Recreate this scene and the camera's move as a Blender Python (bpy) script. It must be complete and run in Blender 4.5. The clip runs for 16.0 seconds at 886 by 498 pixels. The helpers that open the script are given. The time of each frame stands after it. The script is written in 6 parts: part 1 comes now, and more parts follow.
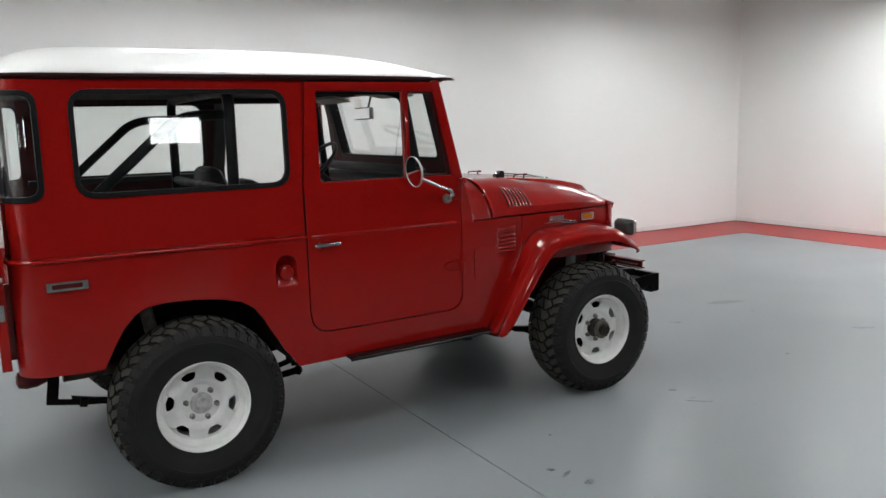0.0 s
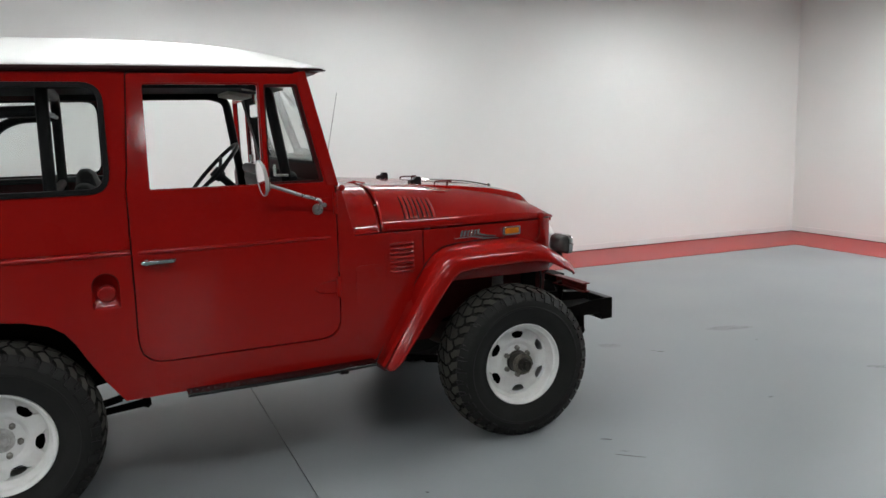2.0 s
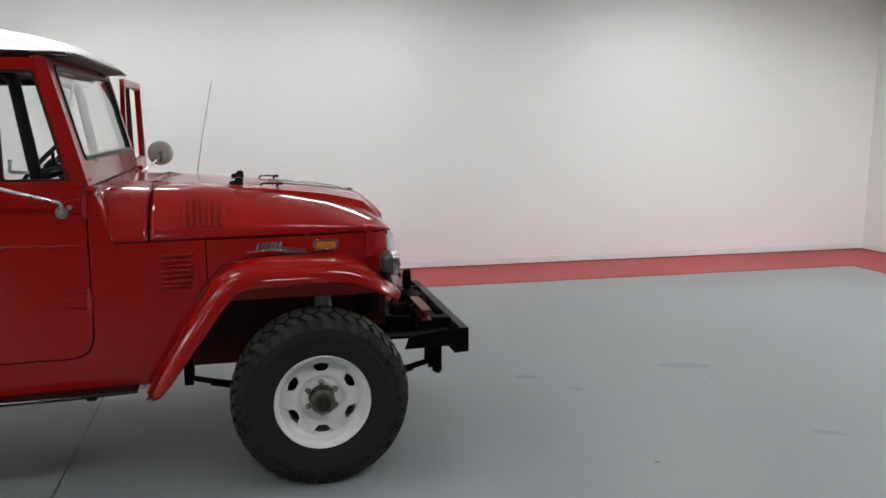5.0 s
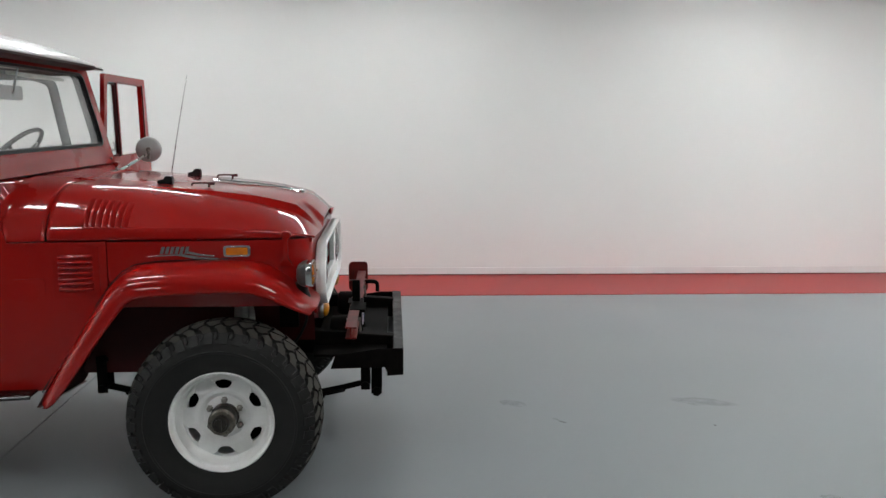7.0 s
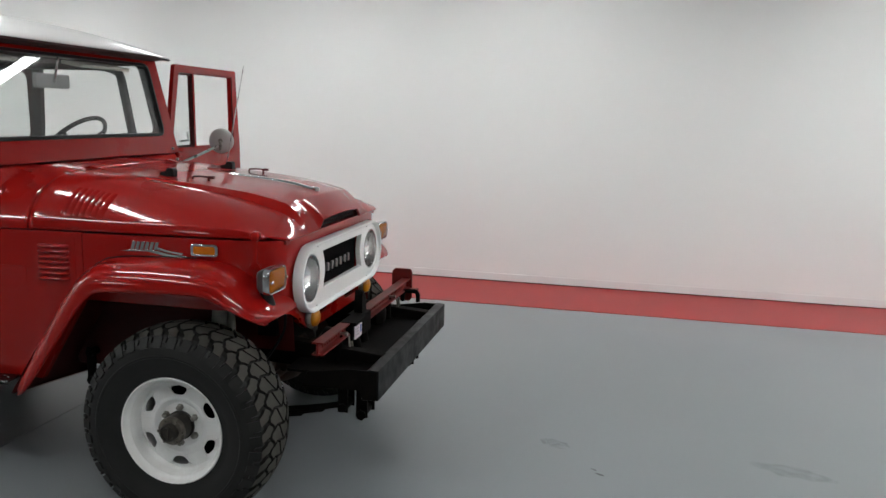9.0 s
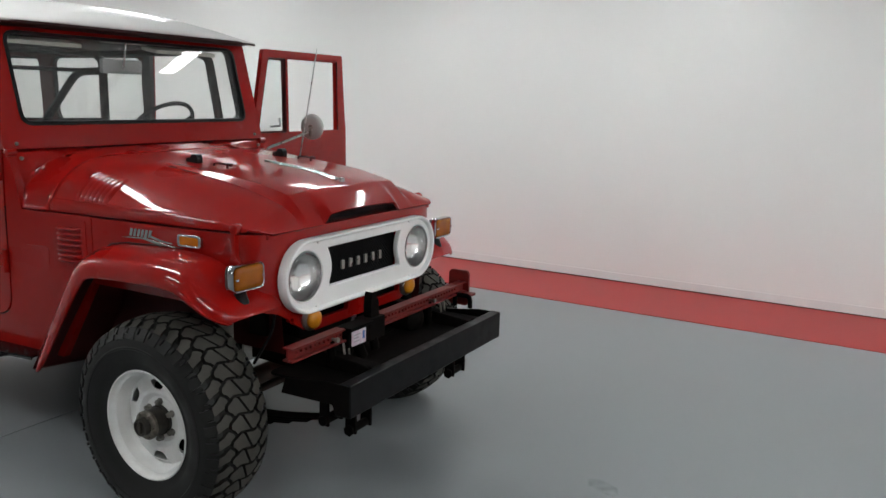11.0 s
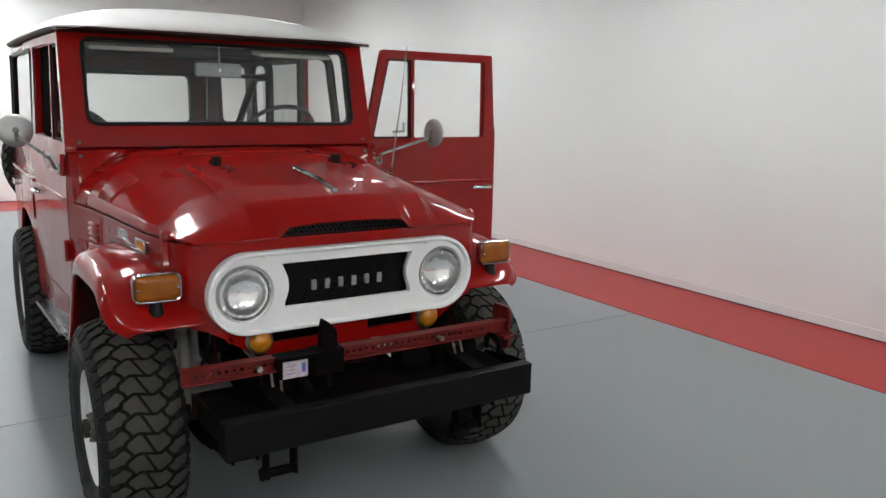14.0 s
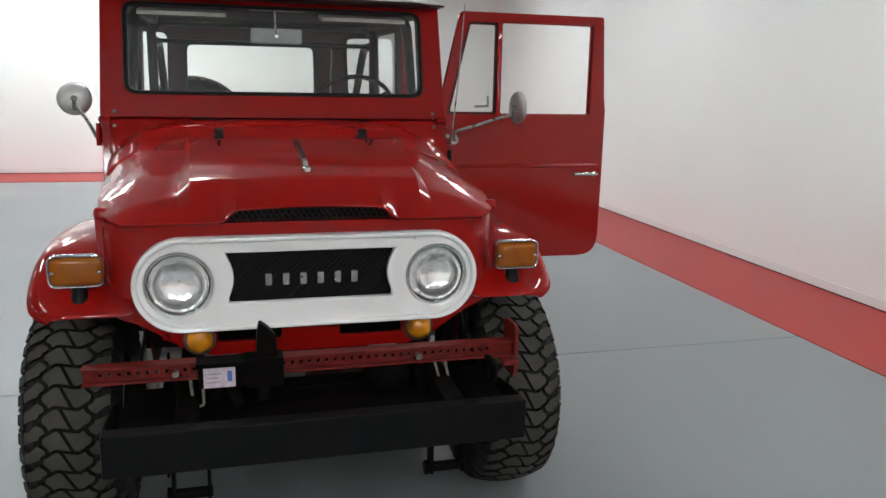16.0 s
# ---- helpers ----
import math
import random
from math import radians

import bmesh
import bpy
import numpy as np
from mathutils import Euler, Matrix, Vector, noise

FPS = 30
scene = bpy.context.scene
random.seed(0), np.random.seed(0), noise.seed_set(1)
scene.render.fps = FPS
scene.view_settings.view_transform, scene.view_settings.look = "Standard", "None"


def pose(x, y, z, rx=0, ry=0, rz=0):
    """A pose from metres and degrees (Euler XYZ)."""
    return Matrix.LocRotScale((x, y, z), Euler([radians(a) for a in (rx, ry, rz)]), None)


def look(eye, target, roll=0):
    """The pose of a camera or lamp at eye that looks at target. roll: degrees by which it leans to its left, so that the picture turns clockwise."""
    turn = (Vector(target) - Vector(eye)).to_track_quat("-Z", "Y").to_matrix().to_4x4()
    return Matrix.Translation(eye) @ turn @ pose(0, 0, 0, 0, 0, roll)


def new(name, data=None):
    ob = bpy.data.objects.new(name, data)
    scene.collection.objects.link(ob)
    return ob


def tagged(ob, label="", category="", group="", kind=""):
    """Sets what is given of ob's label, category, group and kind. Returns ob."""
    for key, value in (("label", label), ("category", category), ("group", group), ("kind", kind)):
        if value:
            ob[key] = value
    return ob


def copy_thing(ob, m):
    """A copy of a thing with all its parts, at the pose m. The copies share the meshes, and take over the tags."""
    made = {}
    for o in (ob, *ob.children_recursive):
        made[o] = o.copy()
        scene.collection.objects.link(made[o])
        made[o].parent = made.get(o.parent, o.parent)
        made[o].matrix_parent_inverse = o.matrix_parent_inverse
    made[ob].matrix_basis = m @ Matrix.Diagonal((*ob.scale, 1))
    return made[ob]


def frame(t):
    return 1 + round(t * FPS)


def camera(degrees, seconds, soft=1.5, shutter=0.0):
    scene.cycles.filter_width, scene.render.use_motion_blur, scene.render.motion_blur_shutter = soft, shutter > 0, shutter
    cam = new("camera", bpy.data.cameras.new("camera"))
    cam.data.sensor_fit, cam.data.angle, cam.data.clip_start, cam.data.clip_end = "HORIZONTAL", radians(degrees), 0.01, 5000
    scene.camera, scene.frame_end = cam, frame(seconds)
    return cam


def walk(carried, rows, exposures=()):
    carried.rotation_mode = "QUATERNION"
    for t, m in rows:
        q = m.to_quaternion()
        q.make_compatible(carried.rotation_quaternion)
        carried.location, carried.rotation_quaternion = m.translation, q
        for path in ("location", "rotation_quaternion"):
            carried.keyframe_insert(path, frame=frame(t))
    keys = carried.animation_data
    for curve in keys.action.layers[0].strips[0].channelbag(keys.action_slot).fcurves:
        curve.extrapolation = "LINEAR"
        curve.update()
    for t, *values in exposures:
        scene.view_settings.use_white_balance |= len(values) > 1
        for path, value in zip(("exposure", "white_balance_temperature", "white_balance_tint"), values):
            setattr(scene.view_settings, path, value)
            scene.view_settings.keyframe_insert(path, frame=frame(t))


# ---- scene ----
cam = camera(58.4, 16.0)
PATH = [
    (0, (-0.779, -4.296, 1.575), (0.211, -2.586, 1.269), -1.5),
    (0.5, (-0.527, -4.23, 1.543), (0.437, -2.501, 1.257), -1.7),
    (1, (-0.221, -4.217, 1.568), (0.694, -2.462, 1.284), -1.4),
    (1.5, (0.116, -4.233, 1.561), (0.959, -2.443, 1.273), -1.5),
    (2, (0.423, -4.209, 1.547), (1.203, -2.392, 1.246), -1.4),
    (2.5, (0.671, -4.165, 1.545), (1.417, -2.335, 1.235), -1.1),
    (3, (0.965, -4.133, 1.544), (1.662, -2.284, 1.234), -1.0),
    (3.5, (1.247, -4.166, 1.541), (1.89, -2.297, 1.234), -1.0),
    (4, (1.546, -4.124, 1.56), (2.126, -2.237, 1.238), -0.8),
    (4.5, (1.785, -4.095, 1.568), (2.312, -2.193, 1.244), -0.4),
    (5, (2.022, -4.106, 1.561), (2.49, -2.188, 1.24), -0.0),
    (7.5, (3.176, -3.74, 1.551), (3.193, -1.767, 1.228), 0.8),
    (8, (3.39, -3.615, 1.561), (3.276, -1.645, 1.231), 1.2),
    (8.5, (3.637, -3.472, 1.561), (3.357, -1.521, 1.224), 1.2),
    (9, (3.853, -3.34, 1.554), (3.43, -1.414, 1.22), 1.6),
    (11.5, (4.706, -2.406, 1.568), (3.584, -0.797, 1.18), 1.3),
    (12, (4.877, -2.163, 1.565), (3.614, -0.662, 1.177), 1.1),
    (12.5, (4.995, -1.952, 1.562), (3.626, -0.547, 1.174), 0.9),
    (13, (5.066, -1.732, 1.561), (3.602, -0.425, 1.176), 1.2),
    (13.5, (5.138, -1.493, 1.568), (3.582, -0.298, 1.183), 1.4),
    (14, (5.19, -1.238, 1.55), (3.541, -0.171, 1.175), 1.2),
    (14.5, (5.168, -1.008, 1.545), (3.441, -0.074, 1.165), 1.5),
    (15, (5.145, -0.776, 1.556), (3.349, 0.007, 1.154), 1.5),
    (15.5, (5.122, -0.491, 1.537), (3.268, 0.134, 1.122), 1.3),
    (16, (5.025, -0.238, 1.51), (3.141, 0.279, 1.078), 1.3),
]
walk(cam, [(t, look(eye, target, roll)) for t, eye, target, roll in PATH], exposures=((0, 0.10), (2, 0.06), (5, 0.02), (9, 0.0), (12, -0.03), (15, -0.02), (16, 0.03)))

# ---- world, lights, exposure ----
ROOM_X0, ROOM_X1, ROOM_Y0, ROOM_Y1, ROOM_H = -7.28, 9.30, -12.0, 4.01, 4.1
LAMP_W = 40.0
world = bpy.data.worlds.new("world")
world.use_nodes = True
world.node_tree.nodes["Background"].inputs[0].default_value = (0.6, 0.65, 0.7, 1)
world.node_tree.nodes["Background"].inputs[1].default_value = 0.02
scene.world = world
scene.view_settings.exposure = 0.0


# ---- materials ----
def shader(name, colour, rough=0.5, metal=0.0, coat=0.0, vary=0.0, scale=8.0, bump=0.0, bump_scale=60.0, rough_vary=0.0,
           transmission=0.0, ior=1.45, emit=None, strength=0.0, second=None, detail=6.0, spec=0.5, coat_rough=0.03):
    """A principled surface with noise at two scales in its colour, gloss and relief."""
    m = bpy.data.materials.new(name)
    m.use_nodes = True
    t = m.node_tree
    b = t.nodes["Principled BSDF"]
    b.inputs["Base Color"].default_value = (*colour, 1)
    b.inputs["Roughness"].default_value = rough
    b.inputs["Metallic"].default_value = metal
    b.inputs["Coat Weight"].default_value = coat
    b.inputs["Coat Roughness"].default_value = coat_rough
    b.inputs["Transmission Weight"].default_value = transmission
    b.inputs["IOR"].default_value = ior
    b.inputs["Specular IOR Level"].default_value = spec
    if emit:
        b.inputs["Emission Color"].default_value = (*emit, 1)
        b.inputs["Emission Strength"].default_value = strength
    if vary or bump or rough_vary:
        co = t.nodes.new("ShaderNodeTexCoord")
        big = t.nodes.new("ShaderNodeTexNoise")
        big.inputs["Scale"].default_value, big.inputs["Detail"].default_value = scale, detail
        fine = t.nodes.new("ShaderNodeTexNoise")
        fine.inputs["Scale"].default_value, fine.inputs["Detail"].default_value = bump_scale, 4.0
        for n in (big, fine):
            t.links.new(co.outputs["Object"], n.inputs["Vector"])
        if vary:
            mix = t.nodes.new("ShaderNodeMix")
            mix.data_type = "RGBA"
            other = second or tuple(c * (1 - vary) for c in colour)
            mix.inputs[6].default_value, mix.inputs[7].default_value = (*colour, 1), (*other, 1)
            both = t.nodes.new("ShaderNodeMath")
            both.operation = "MULTIPLY_ADD"
            both.inputs[1].default_value, both.inputs[2].default_value = 0.35, 0.0
            t.links.new(fine.outputs["Fac"], both.inputs[0])
            add = t.nodes.new("ShaderNodeMath")
            add.operation = "MULTIPLY_ADD"
            add.inputs[1].default_value = 1.9
            t.links.new(big.outputs["Fac"], add.inputs[0])
            less = t.nodes.new("ShaderNodeMath")
            less.operation = "SUBTRACT"
            less.inputs[1].default_value = 0.65
            less.use_clamp = True
            t.links.new(both.outputs[0], add.inputs[2])
            t.links.new(add.outputs[0], less.inputs[0])
            t.links.new(less.outputs[0], mix.inputs[0])
            t.links.new(mix.outputs[2], b.inputs["Base Color"])
        if rough_vary:
            rr = t.nodes.new("ShaderNodeMapRange")
            rr.inputs["To Min"].default_value, rr.inputs["To Max"].default_value = max(0.0, rough - rough_vary), rough + rough_vary
            rr.inputs["From Min"].default_value, rr.inputs["From Max"].default_value = 0.3, 0.7
            t.links.new(big.outputs["Fac"], rr.inputs["Value"])
            t.links.new(rr.outputs["Result"], b.inputs["Roughness"])
        if bump:
            bp = t.nodes.new("ShaderNodeBump")
            bp.inputs["Strength"].default_value, bp.inputs["Distance"].default_value = bump, 0.002
            t.links.new(fine.outputs["Fac"], bp.inputs["Height"])
            t.links.new(bp.outputs["Normal"], b.inputs["Normal"])
    return m


def clear_lens():
    """Thin fluted glass: clear, with a sharp surface gloss."""
    m = bpy.data.materials.new("headlight_glass")
    m.use_nodes = True
    t = m.node_tree
    t.nodes.remove(t.nodes["Principled BSDF"])
    clear, gloss, mix = t.nodes.new("ShaderNodeBsdfTransparent"), t.nodes.new("ShaderNodeBsdfGlossy"), t.nodes.new("ShaderNodeMixShader")
    clear.inputs[0].default_value, gloss.inputs["Roughness"].default_value = (0.98, 0.99, 0.99, 1), 0.04
    fr, noise_t, bp, co = t.nodes.new("ShaderNodeFresnel"), t.nodes.new("ShaderNodeTexWave"), t.nodes.new("ShaderNodeBump"), t.nodes.new("ShaderNodeTexCoord")
    noise_t.bands_direction, noise_t.inputs["Scale"].default_value = "Y", 55.0
    bp.inputs["Strength"].default_value, bp.inputs["Distance"].default_value = 0.35, 0.002
    t.links.new(co.outputs["Object"], noise_t.inputs["Vector"])
    t.links.new(noise_t.outputs["Fac"], bp.inputs["Height"])
    t.links.new(bp.outputs["Normal"], gloss.inputs["Normal"])
    fr.inputs["IOR"].default_value = 1.5
    t.links.new(fr.outputs[0], mix.inputs[0])
    t.links.new(clear.outputs[0], mix.inputs[1])
    t.links.new(gloss.outputs[0], mix.inputs[2])
    milk, both, part_of = t.nodes.new("ShaderNodeBsdfDiffuse"), t.nodes.new("ShaderNodeMixShader"), t.nodes.new("ShaderNodeMath")
    milk.inputs[0].default_value = (0.9, 0.9, 0.9, 1)
    part_of.operation = "MULTIPLY"
    part_of.inputs[1].default_value = 0.13
    t.links.new(noise_t.outputs["Fac"], part_of.inputs[0])
    t.links.new(part_of.outputs[0], both.inputs[0])
    t.links.new(mix.outputs[0], both.inputs[1])
    t.links.new(milk.outputs[0], both.inputs[2])
    t.links.new(both.outputs[0], t.nodes["Material Output"].inputs["Surface"])
    return m


RED = shader("red_paint", (0.27, 0.0056, 0.0040), 0.30, coat=0.75, spec=0.03, vary=0.06, scale=3, bump=0.012, bump_scale=12, rough_vary=0.05, coat_rough=0.07)
# Body red darkened for shade on inner faces and wheel wells; also dark red fittings.
SHADED_DARKRED = shader("shaded_dark_red_paint", (0.058, 0.003, 0.0035), 0.5, spec=0.25, vary=0.4, scale=9, bump=0.15)
# Much darker red than the body, on the gutter and windscreen lip.
GUTTER = shader("dark_gutter_red", (0.026, 0.0030, 0.0034), 0.5, spec=0.25, vary=0.4, scale=9, bump=0.15)
JACKRED = shader("worn_red_paint", (0.17, 0.011, 0.009), 0.42, spec=0.3, vary=0.5, scale=22, bump=0.2, second=(0.075, 0.010, 0.008))
WHITE = shader("white_paint", (0.82, 0.82, 0.80), 0.35, coat=0.3, vary=0.06, scale=5, bump=0.03, bump_scale=90)
ROOFWHITE = shader("white_fibreglass", (0.60, 0.60, 0.58), 0.33, coat=0.35, vary=0.05, scale=4, bump=0.05, bump_scale=160)
RIMWHITE = shader("white_wheel_paint", (0.80, 0.80, 0.78), 0.42, vary=0.14, scale=14, bump=0.05, second=(0.66, 0.65, 0.62))
RIMGREY = shader("worn_hub_paint", (0.58, 0.57, 0.55), 0.38, metal=0.15, vary=0.5, scale=45, bump=0.1, second=(0.30, 0.29, 0.27))
RUBBER = shader("tyre_rubber", (0.0110, 0.0110, 0.0104), 0.52, spec=0.2, vary=0.6, scale=9, bump=0.25, bump_scale=120, second=(0.019, 0.0187, 0.0172), rough_vary=0.14)
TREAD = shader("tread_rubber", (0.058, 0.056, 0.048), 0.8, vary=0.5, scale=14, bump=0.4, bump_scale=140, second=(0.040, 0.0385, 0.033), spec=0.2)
GLOSSBLACK = shader("glossy_black_rubber", (0.006, 0.006, 0.0065), 0.2, spec=0.45, vary=0.3, scale=25, bump=0.3, bump_scale=60)
MIRRORBACK = shader("brushed_mirror_shell", (0.46, 0.46, 0.44), 0.42, metal=0.55, vary=0.12, scale=18, rough_vary=0.06)
SHELL = shader("tarnished_shell", (0.075, 0.075, 0.072), 0.40, metal=0.5, vary=0.4, scale=30, rough_vary=0.1)
SEAL = shader("black_rubber_seal", (0.006, 0.006, 0.0065), 0.42, spec=0.18, vary=0.3, scale=20, bump=0.1)
BLACK = shader("black_satin_paint", (0.0036, 0.0038, 0.0042), 0.38, vary=0.4, scale=16, bump=0.10, second=(0.006, 0.006, 0.0063), rough_vary=0.10, spec=0.12)
# Oily metal taken down to near-black, so recesses read as unlit.
SHADED_GRIME = shader("shaded_oily_black_metal", (0.0020, 0.0019, 0.0018), 0.6, vary=0.7, scale=18, bump=0.35, second=(0.0055, 0.0042, 0.0034), spec=0.05)
RUST = shader("rusty_steel", (0.06, 0.028, 0.018), 0.7, metal=0.2, vary=0.6, scale=22, bump=0.4, second=(0.025, 0.018, 0.014))
STEEL = shader("grey_steel", (0.30, 0.29, 0.26), 0.5, metal=0.3, vary=0.5, scale=30, bump=0.2, second=(0.10, 0.09, 0.075))
HUBDARK = shader("oily_hub_metal", (0.040, 0.034, 0.026), 0.5, metal=0.3, vary=0.6, scale=50, bump=0.3, second=(0.014, 0.012, 0.010))
HUBMETAL = shader("dirty_hub_metal", (0.20, 0.18, 0.15), 0.45, metal=0.6, vary=0.6, scale=50, bump=0.3, second=(0.05, 0.043, 0.033))
CHROME = shader("chrome", (0.62, 0.63, 0.62), 0.16, metal=1.0, vary=0.2, scale=25, rough_vary=0.08)
DULLCHROME = shader("dull_chrome", (0.45, 0.45, 0.43), 0.32, metal=0.9, vary=0.3, scale=30, rough_vary=0.1)
MARKER_AMBER = shader("bright_amber_lens", (0.55, 0.17, 0.008), 0.25, coat=0.2, spec=0.3, vary=0.25, scale=18, bump=0.3, bump_scale=190, second=(0.42, 0.11, 0.005))
AMBER = shader("amber_lens", (0.29, 0.086, 0.004), 0.25, coat=0.2, spec=0.3, vary=0.35, scale=18, bump=0.35, bump_scale=190, second=(0.22, 0.055, 0.004))
YELLOW = shader("yellow_lens", (0.62, 0.23, 0.010), 0.30, coat=0.25, vary=0.3, scale=25, bump=0.2, bump_scale=150)
REFLRED = shader("red_reflector", (0.10, 0.005, 0.006), 0.2, coat=0.5, bump=0.3, bump_scale=220, vary=0.3)
VINYL = shader("black_vinyl", (0.012, 0.012, 0.013), 0.55, spec=0.3, vary=0.3, scale=15, bump=0.3, bump_scale=150)
CREAM = shader("cream_vinyl", (0.55, 0.53, 0.46), 0.6, vary=0.1, scale=12, bump=0.1)
GREYPLASTIC = shader("grey_plastic", (0.30, 0.30, 0.30), 0.5, vary=0.1, scale=10)
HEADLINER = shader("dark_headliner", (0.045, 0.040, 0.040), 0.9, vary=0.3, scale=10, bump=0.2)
LABEL = shader("paper_label", (0.62, 0.60, 0.64), 0.6, vary=0.2, scale=60, second=(0.55, 0.40, 0.48))
BLUE = shader("blue_print", (0.08, 0.16, 0.42), 0.6)
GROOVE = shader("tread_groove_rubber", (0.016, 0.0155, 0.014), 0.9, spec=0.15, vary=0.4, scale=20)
WIRE = shader("black_enamel_wire", (0.02, 0.02, 0.021), 0.3, spec=0.5, vary=0.3, scale=30)
DUSTY = shader("dusty_grey_paint", (0.36, 0.35, 0.32), 0.6, vary=0.35, scale=24, bump=0.2, second=(0.22, 0.21, 0.19))
GLASS = shader("window_glass", (0.93, 0.96, 0.95), 0.0, transmission=1.0, ior=1.45)
LENS = clear_lens()


def dusty_glass():
    """Window glass under a thin even film of dust."""
    m = shader("dusty_glass", (0.93, 0.96, 0.95), 0.0, transmission=1.0, ior=1.45)
    t = m.node_tree
    out = [n for n in t.nodes if n.type == "OUTPUT_MATERIAL"][0]
    dust, mix = t.nodes.new("ShaderNodeBsdfDiffuse"), t.nodes.new("ShaderNodeMixShader")
    dust.inputs[0].default_value = (0.62, 0.62, 0.60, 1)
    mix.inputs[0].default_value = 0.035
    t.links.new(t.nodes["Principled BSDF"].outputs[0], mix.inputs[1])
    t.links.new(dust.outputs[0], mix.inputs[2])
    t.links.new(mix.outputs[0], out.inputs["Surface"])
    return m


DUSTYGLASS = dusty_glass()
BOWL = shader("lamp_reflector", (0.96, 0.96, 0.95), 0.13, metal=1.0, bump=0.25, bump_scale=60)
MIRROR = shader("mirror_silver", (0.85, 0.86, 0.86), 0.03, metal=1.0)
WALL = shader("white_wall_paint", (0.74, 0.745, 0.72), 0.62, vary=0.05, scale=0.55, bump=0.12, bump_scale=110, detail=3.0)
CEIL = shader("ceiling_paint", (0.34, 0.345, 0.34), 0.8, vary=0.08, scale=1.0)
SKIRTING = shader("skirting_paint", (0.72, 0.72, 0.70), 0.5, vary=0.1, scale=3)
GAP = shader("dark_gap", (0.07, 0.03, 0.03), 0.9)
BAND = shader("red_floor_paint", (0.335, 0.027, 0.025), 0.36, spec=0.22, vary=0.08, scale=1.2, bump=0.06, bump_scale=50, detail=2.0)
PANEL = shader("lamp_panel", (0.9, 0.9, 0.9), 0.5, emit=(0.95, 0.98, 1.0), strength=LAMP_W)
# Upward glow added to the lamps for softer light off the ceiling.
FILL_UPLIGHT = shader("added_uplight", (0.9, 0.9, 0.9), 0.5, emit=(0.95, 0.98, 1.0), strength=LAMP_W * 0.30)
# Dark tone for the unseen south wall, chosen to deepen side reflections.
UNSEEN_DARKWALL = shader("unseen_dark_wall", (0.12, 0.12, 0.12), 0.7, vary=0.08, scale=0.8, bump=0.1, bump_scale=90)
FRAMEWHITE = shader("lamp_frame", (0.7, 0.7, 0.7), 0.5)
DAYPANE = shader("daylight_pane", (0.9, 0.9, 0.9), 0.5, emit=(0.95, 0.98, 1.0), strength=16.0)
def stain_material(name, most):
    """A thin ragged smear of dirt that lets the floor show through."""
    m = shader(name, (0.085, 0.09, 0.09), 0.5, vary=0.3, scale=30)
    t = m.node_tree
    co, n, r = t.nodes.new("ShaderNodeTexCoord"), t.nodes.new("ShaderNodeTexNoise"), t.nodes.new("ShaderNodeMapRange")
    n.inputs["Scale"].default_value, n.inputs["Detail"].default_value = 26.0, 5.0
    r.inputs["From Min"].default_value, r.inputs["From Max"].default_value = 0.32, 0.75
    r.inputs["To Max"].default_value = most
    t.links.new(co.outputs["Object"], n.inputs["Vector"])
    t.links.new(n.outputs["Fac"], r.inputs["Value"])
    t.links.new(r.outputs["Result"], t.nodes["Principled BSDF"].inputs["Alpha"])
    return m


SMEAR, HAZE = stain_material("floor_smear", 0.35), stain_material("floor_haze", 0.13)
STAIN = shader("floor_scuff", (0.07, 0.072, 0.07), 0.5, vary=0.4, scale=30)


def floor_material():
    """Grey floor coating: slow tone drift, faint speckle, dull traffic patches in the gloss."""
    m = shader("grey_floor_coating", (0.20, 0.215, 0.223), 0.34, spec=0.28)
    t = m.node_tree
    b = t.nodes["Principled BSDF"]
    co = t.nodes.new("ShaderNodeTexCoord")
    slow, fine = t.nodes.new("ShaderNodeTexNoise"), t.nodes.new("ShaderNodeTexNoise")
    for n, sc, det in ((slow, 0.45, 2.0), (fine, 0.9, 1.0)):
        n.inputs["Scale"].default_value, n.inputs["Detail"].default_value = sc, det
        t.links.new(co.outputs["Object"], n.inputs["Vector"])
    mix = t.nodes.new("ShaderNodeMix")
    mix.data_type = "RGBA"
    mix.inputs[6].default_value, mix.inputs[7].default_value = (0.186, 0.199, 0.196, 1), (0.226, 0.244, 0.257, 1)
    t.links.new(slow.outputs["Fac"], mix.inputs[0])
    t.links.new(mix.outputs[2], b.inputs["Base Color"])
    gloss = t.nodes.new("ShaderNodeMapRange")
    for k, v in ((1, 0.25), (2, 0.75), (3, 0.30), (4, 0.38)):
        gloss.inputs[k].default_value = v
    t.links.new(fine.outputs["Fac"], gloss.inputs[0])
    t.links.new(gloss.outputs[0], b.inputs["Roughness"])
    return m


FLOOR = floor_material()


# ---- mesh helpers ----
def part(name, bm, material, parent=None, label="", bevel=0.0, smooth=35, weld=True):
    """Links a bmesh as one mesh object under a thing or a part."""
    if weld:
        bmesh.ops.remove_doubles(bm, verts=bm.verts, dist=1e-5)
    bmesh.ops.recalc_face_normals(bm, faces=bm.faces)
    me = bpy.data.meshes.new(name)
    bm.to_mesh(me)
    bm.free()
    for mat in material if isinstance(material, (list, tuple)) else (material,):
        me.materials.append(mat)
    me.polygons.foreach_set("use_smooth", [True] * len(me.polygons))
    me.set_sharp_from_angle(angle=radians(smooth))
    ob = new(name, me)
    if parent:
        ob.parent = parent
    if label:
        ob["label"] = label
    if bevel:
        mod = ob.modifiers.new("bevel", "BEVEL")
        mod.width, mod.segments, mod.limit_method, mod.angle_limit = bevel, 2, "ANGLE", radians(40)
        mod.harden_normals = True
    return ob


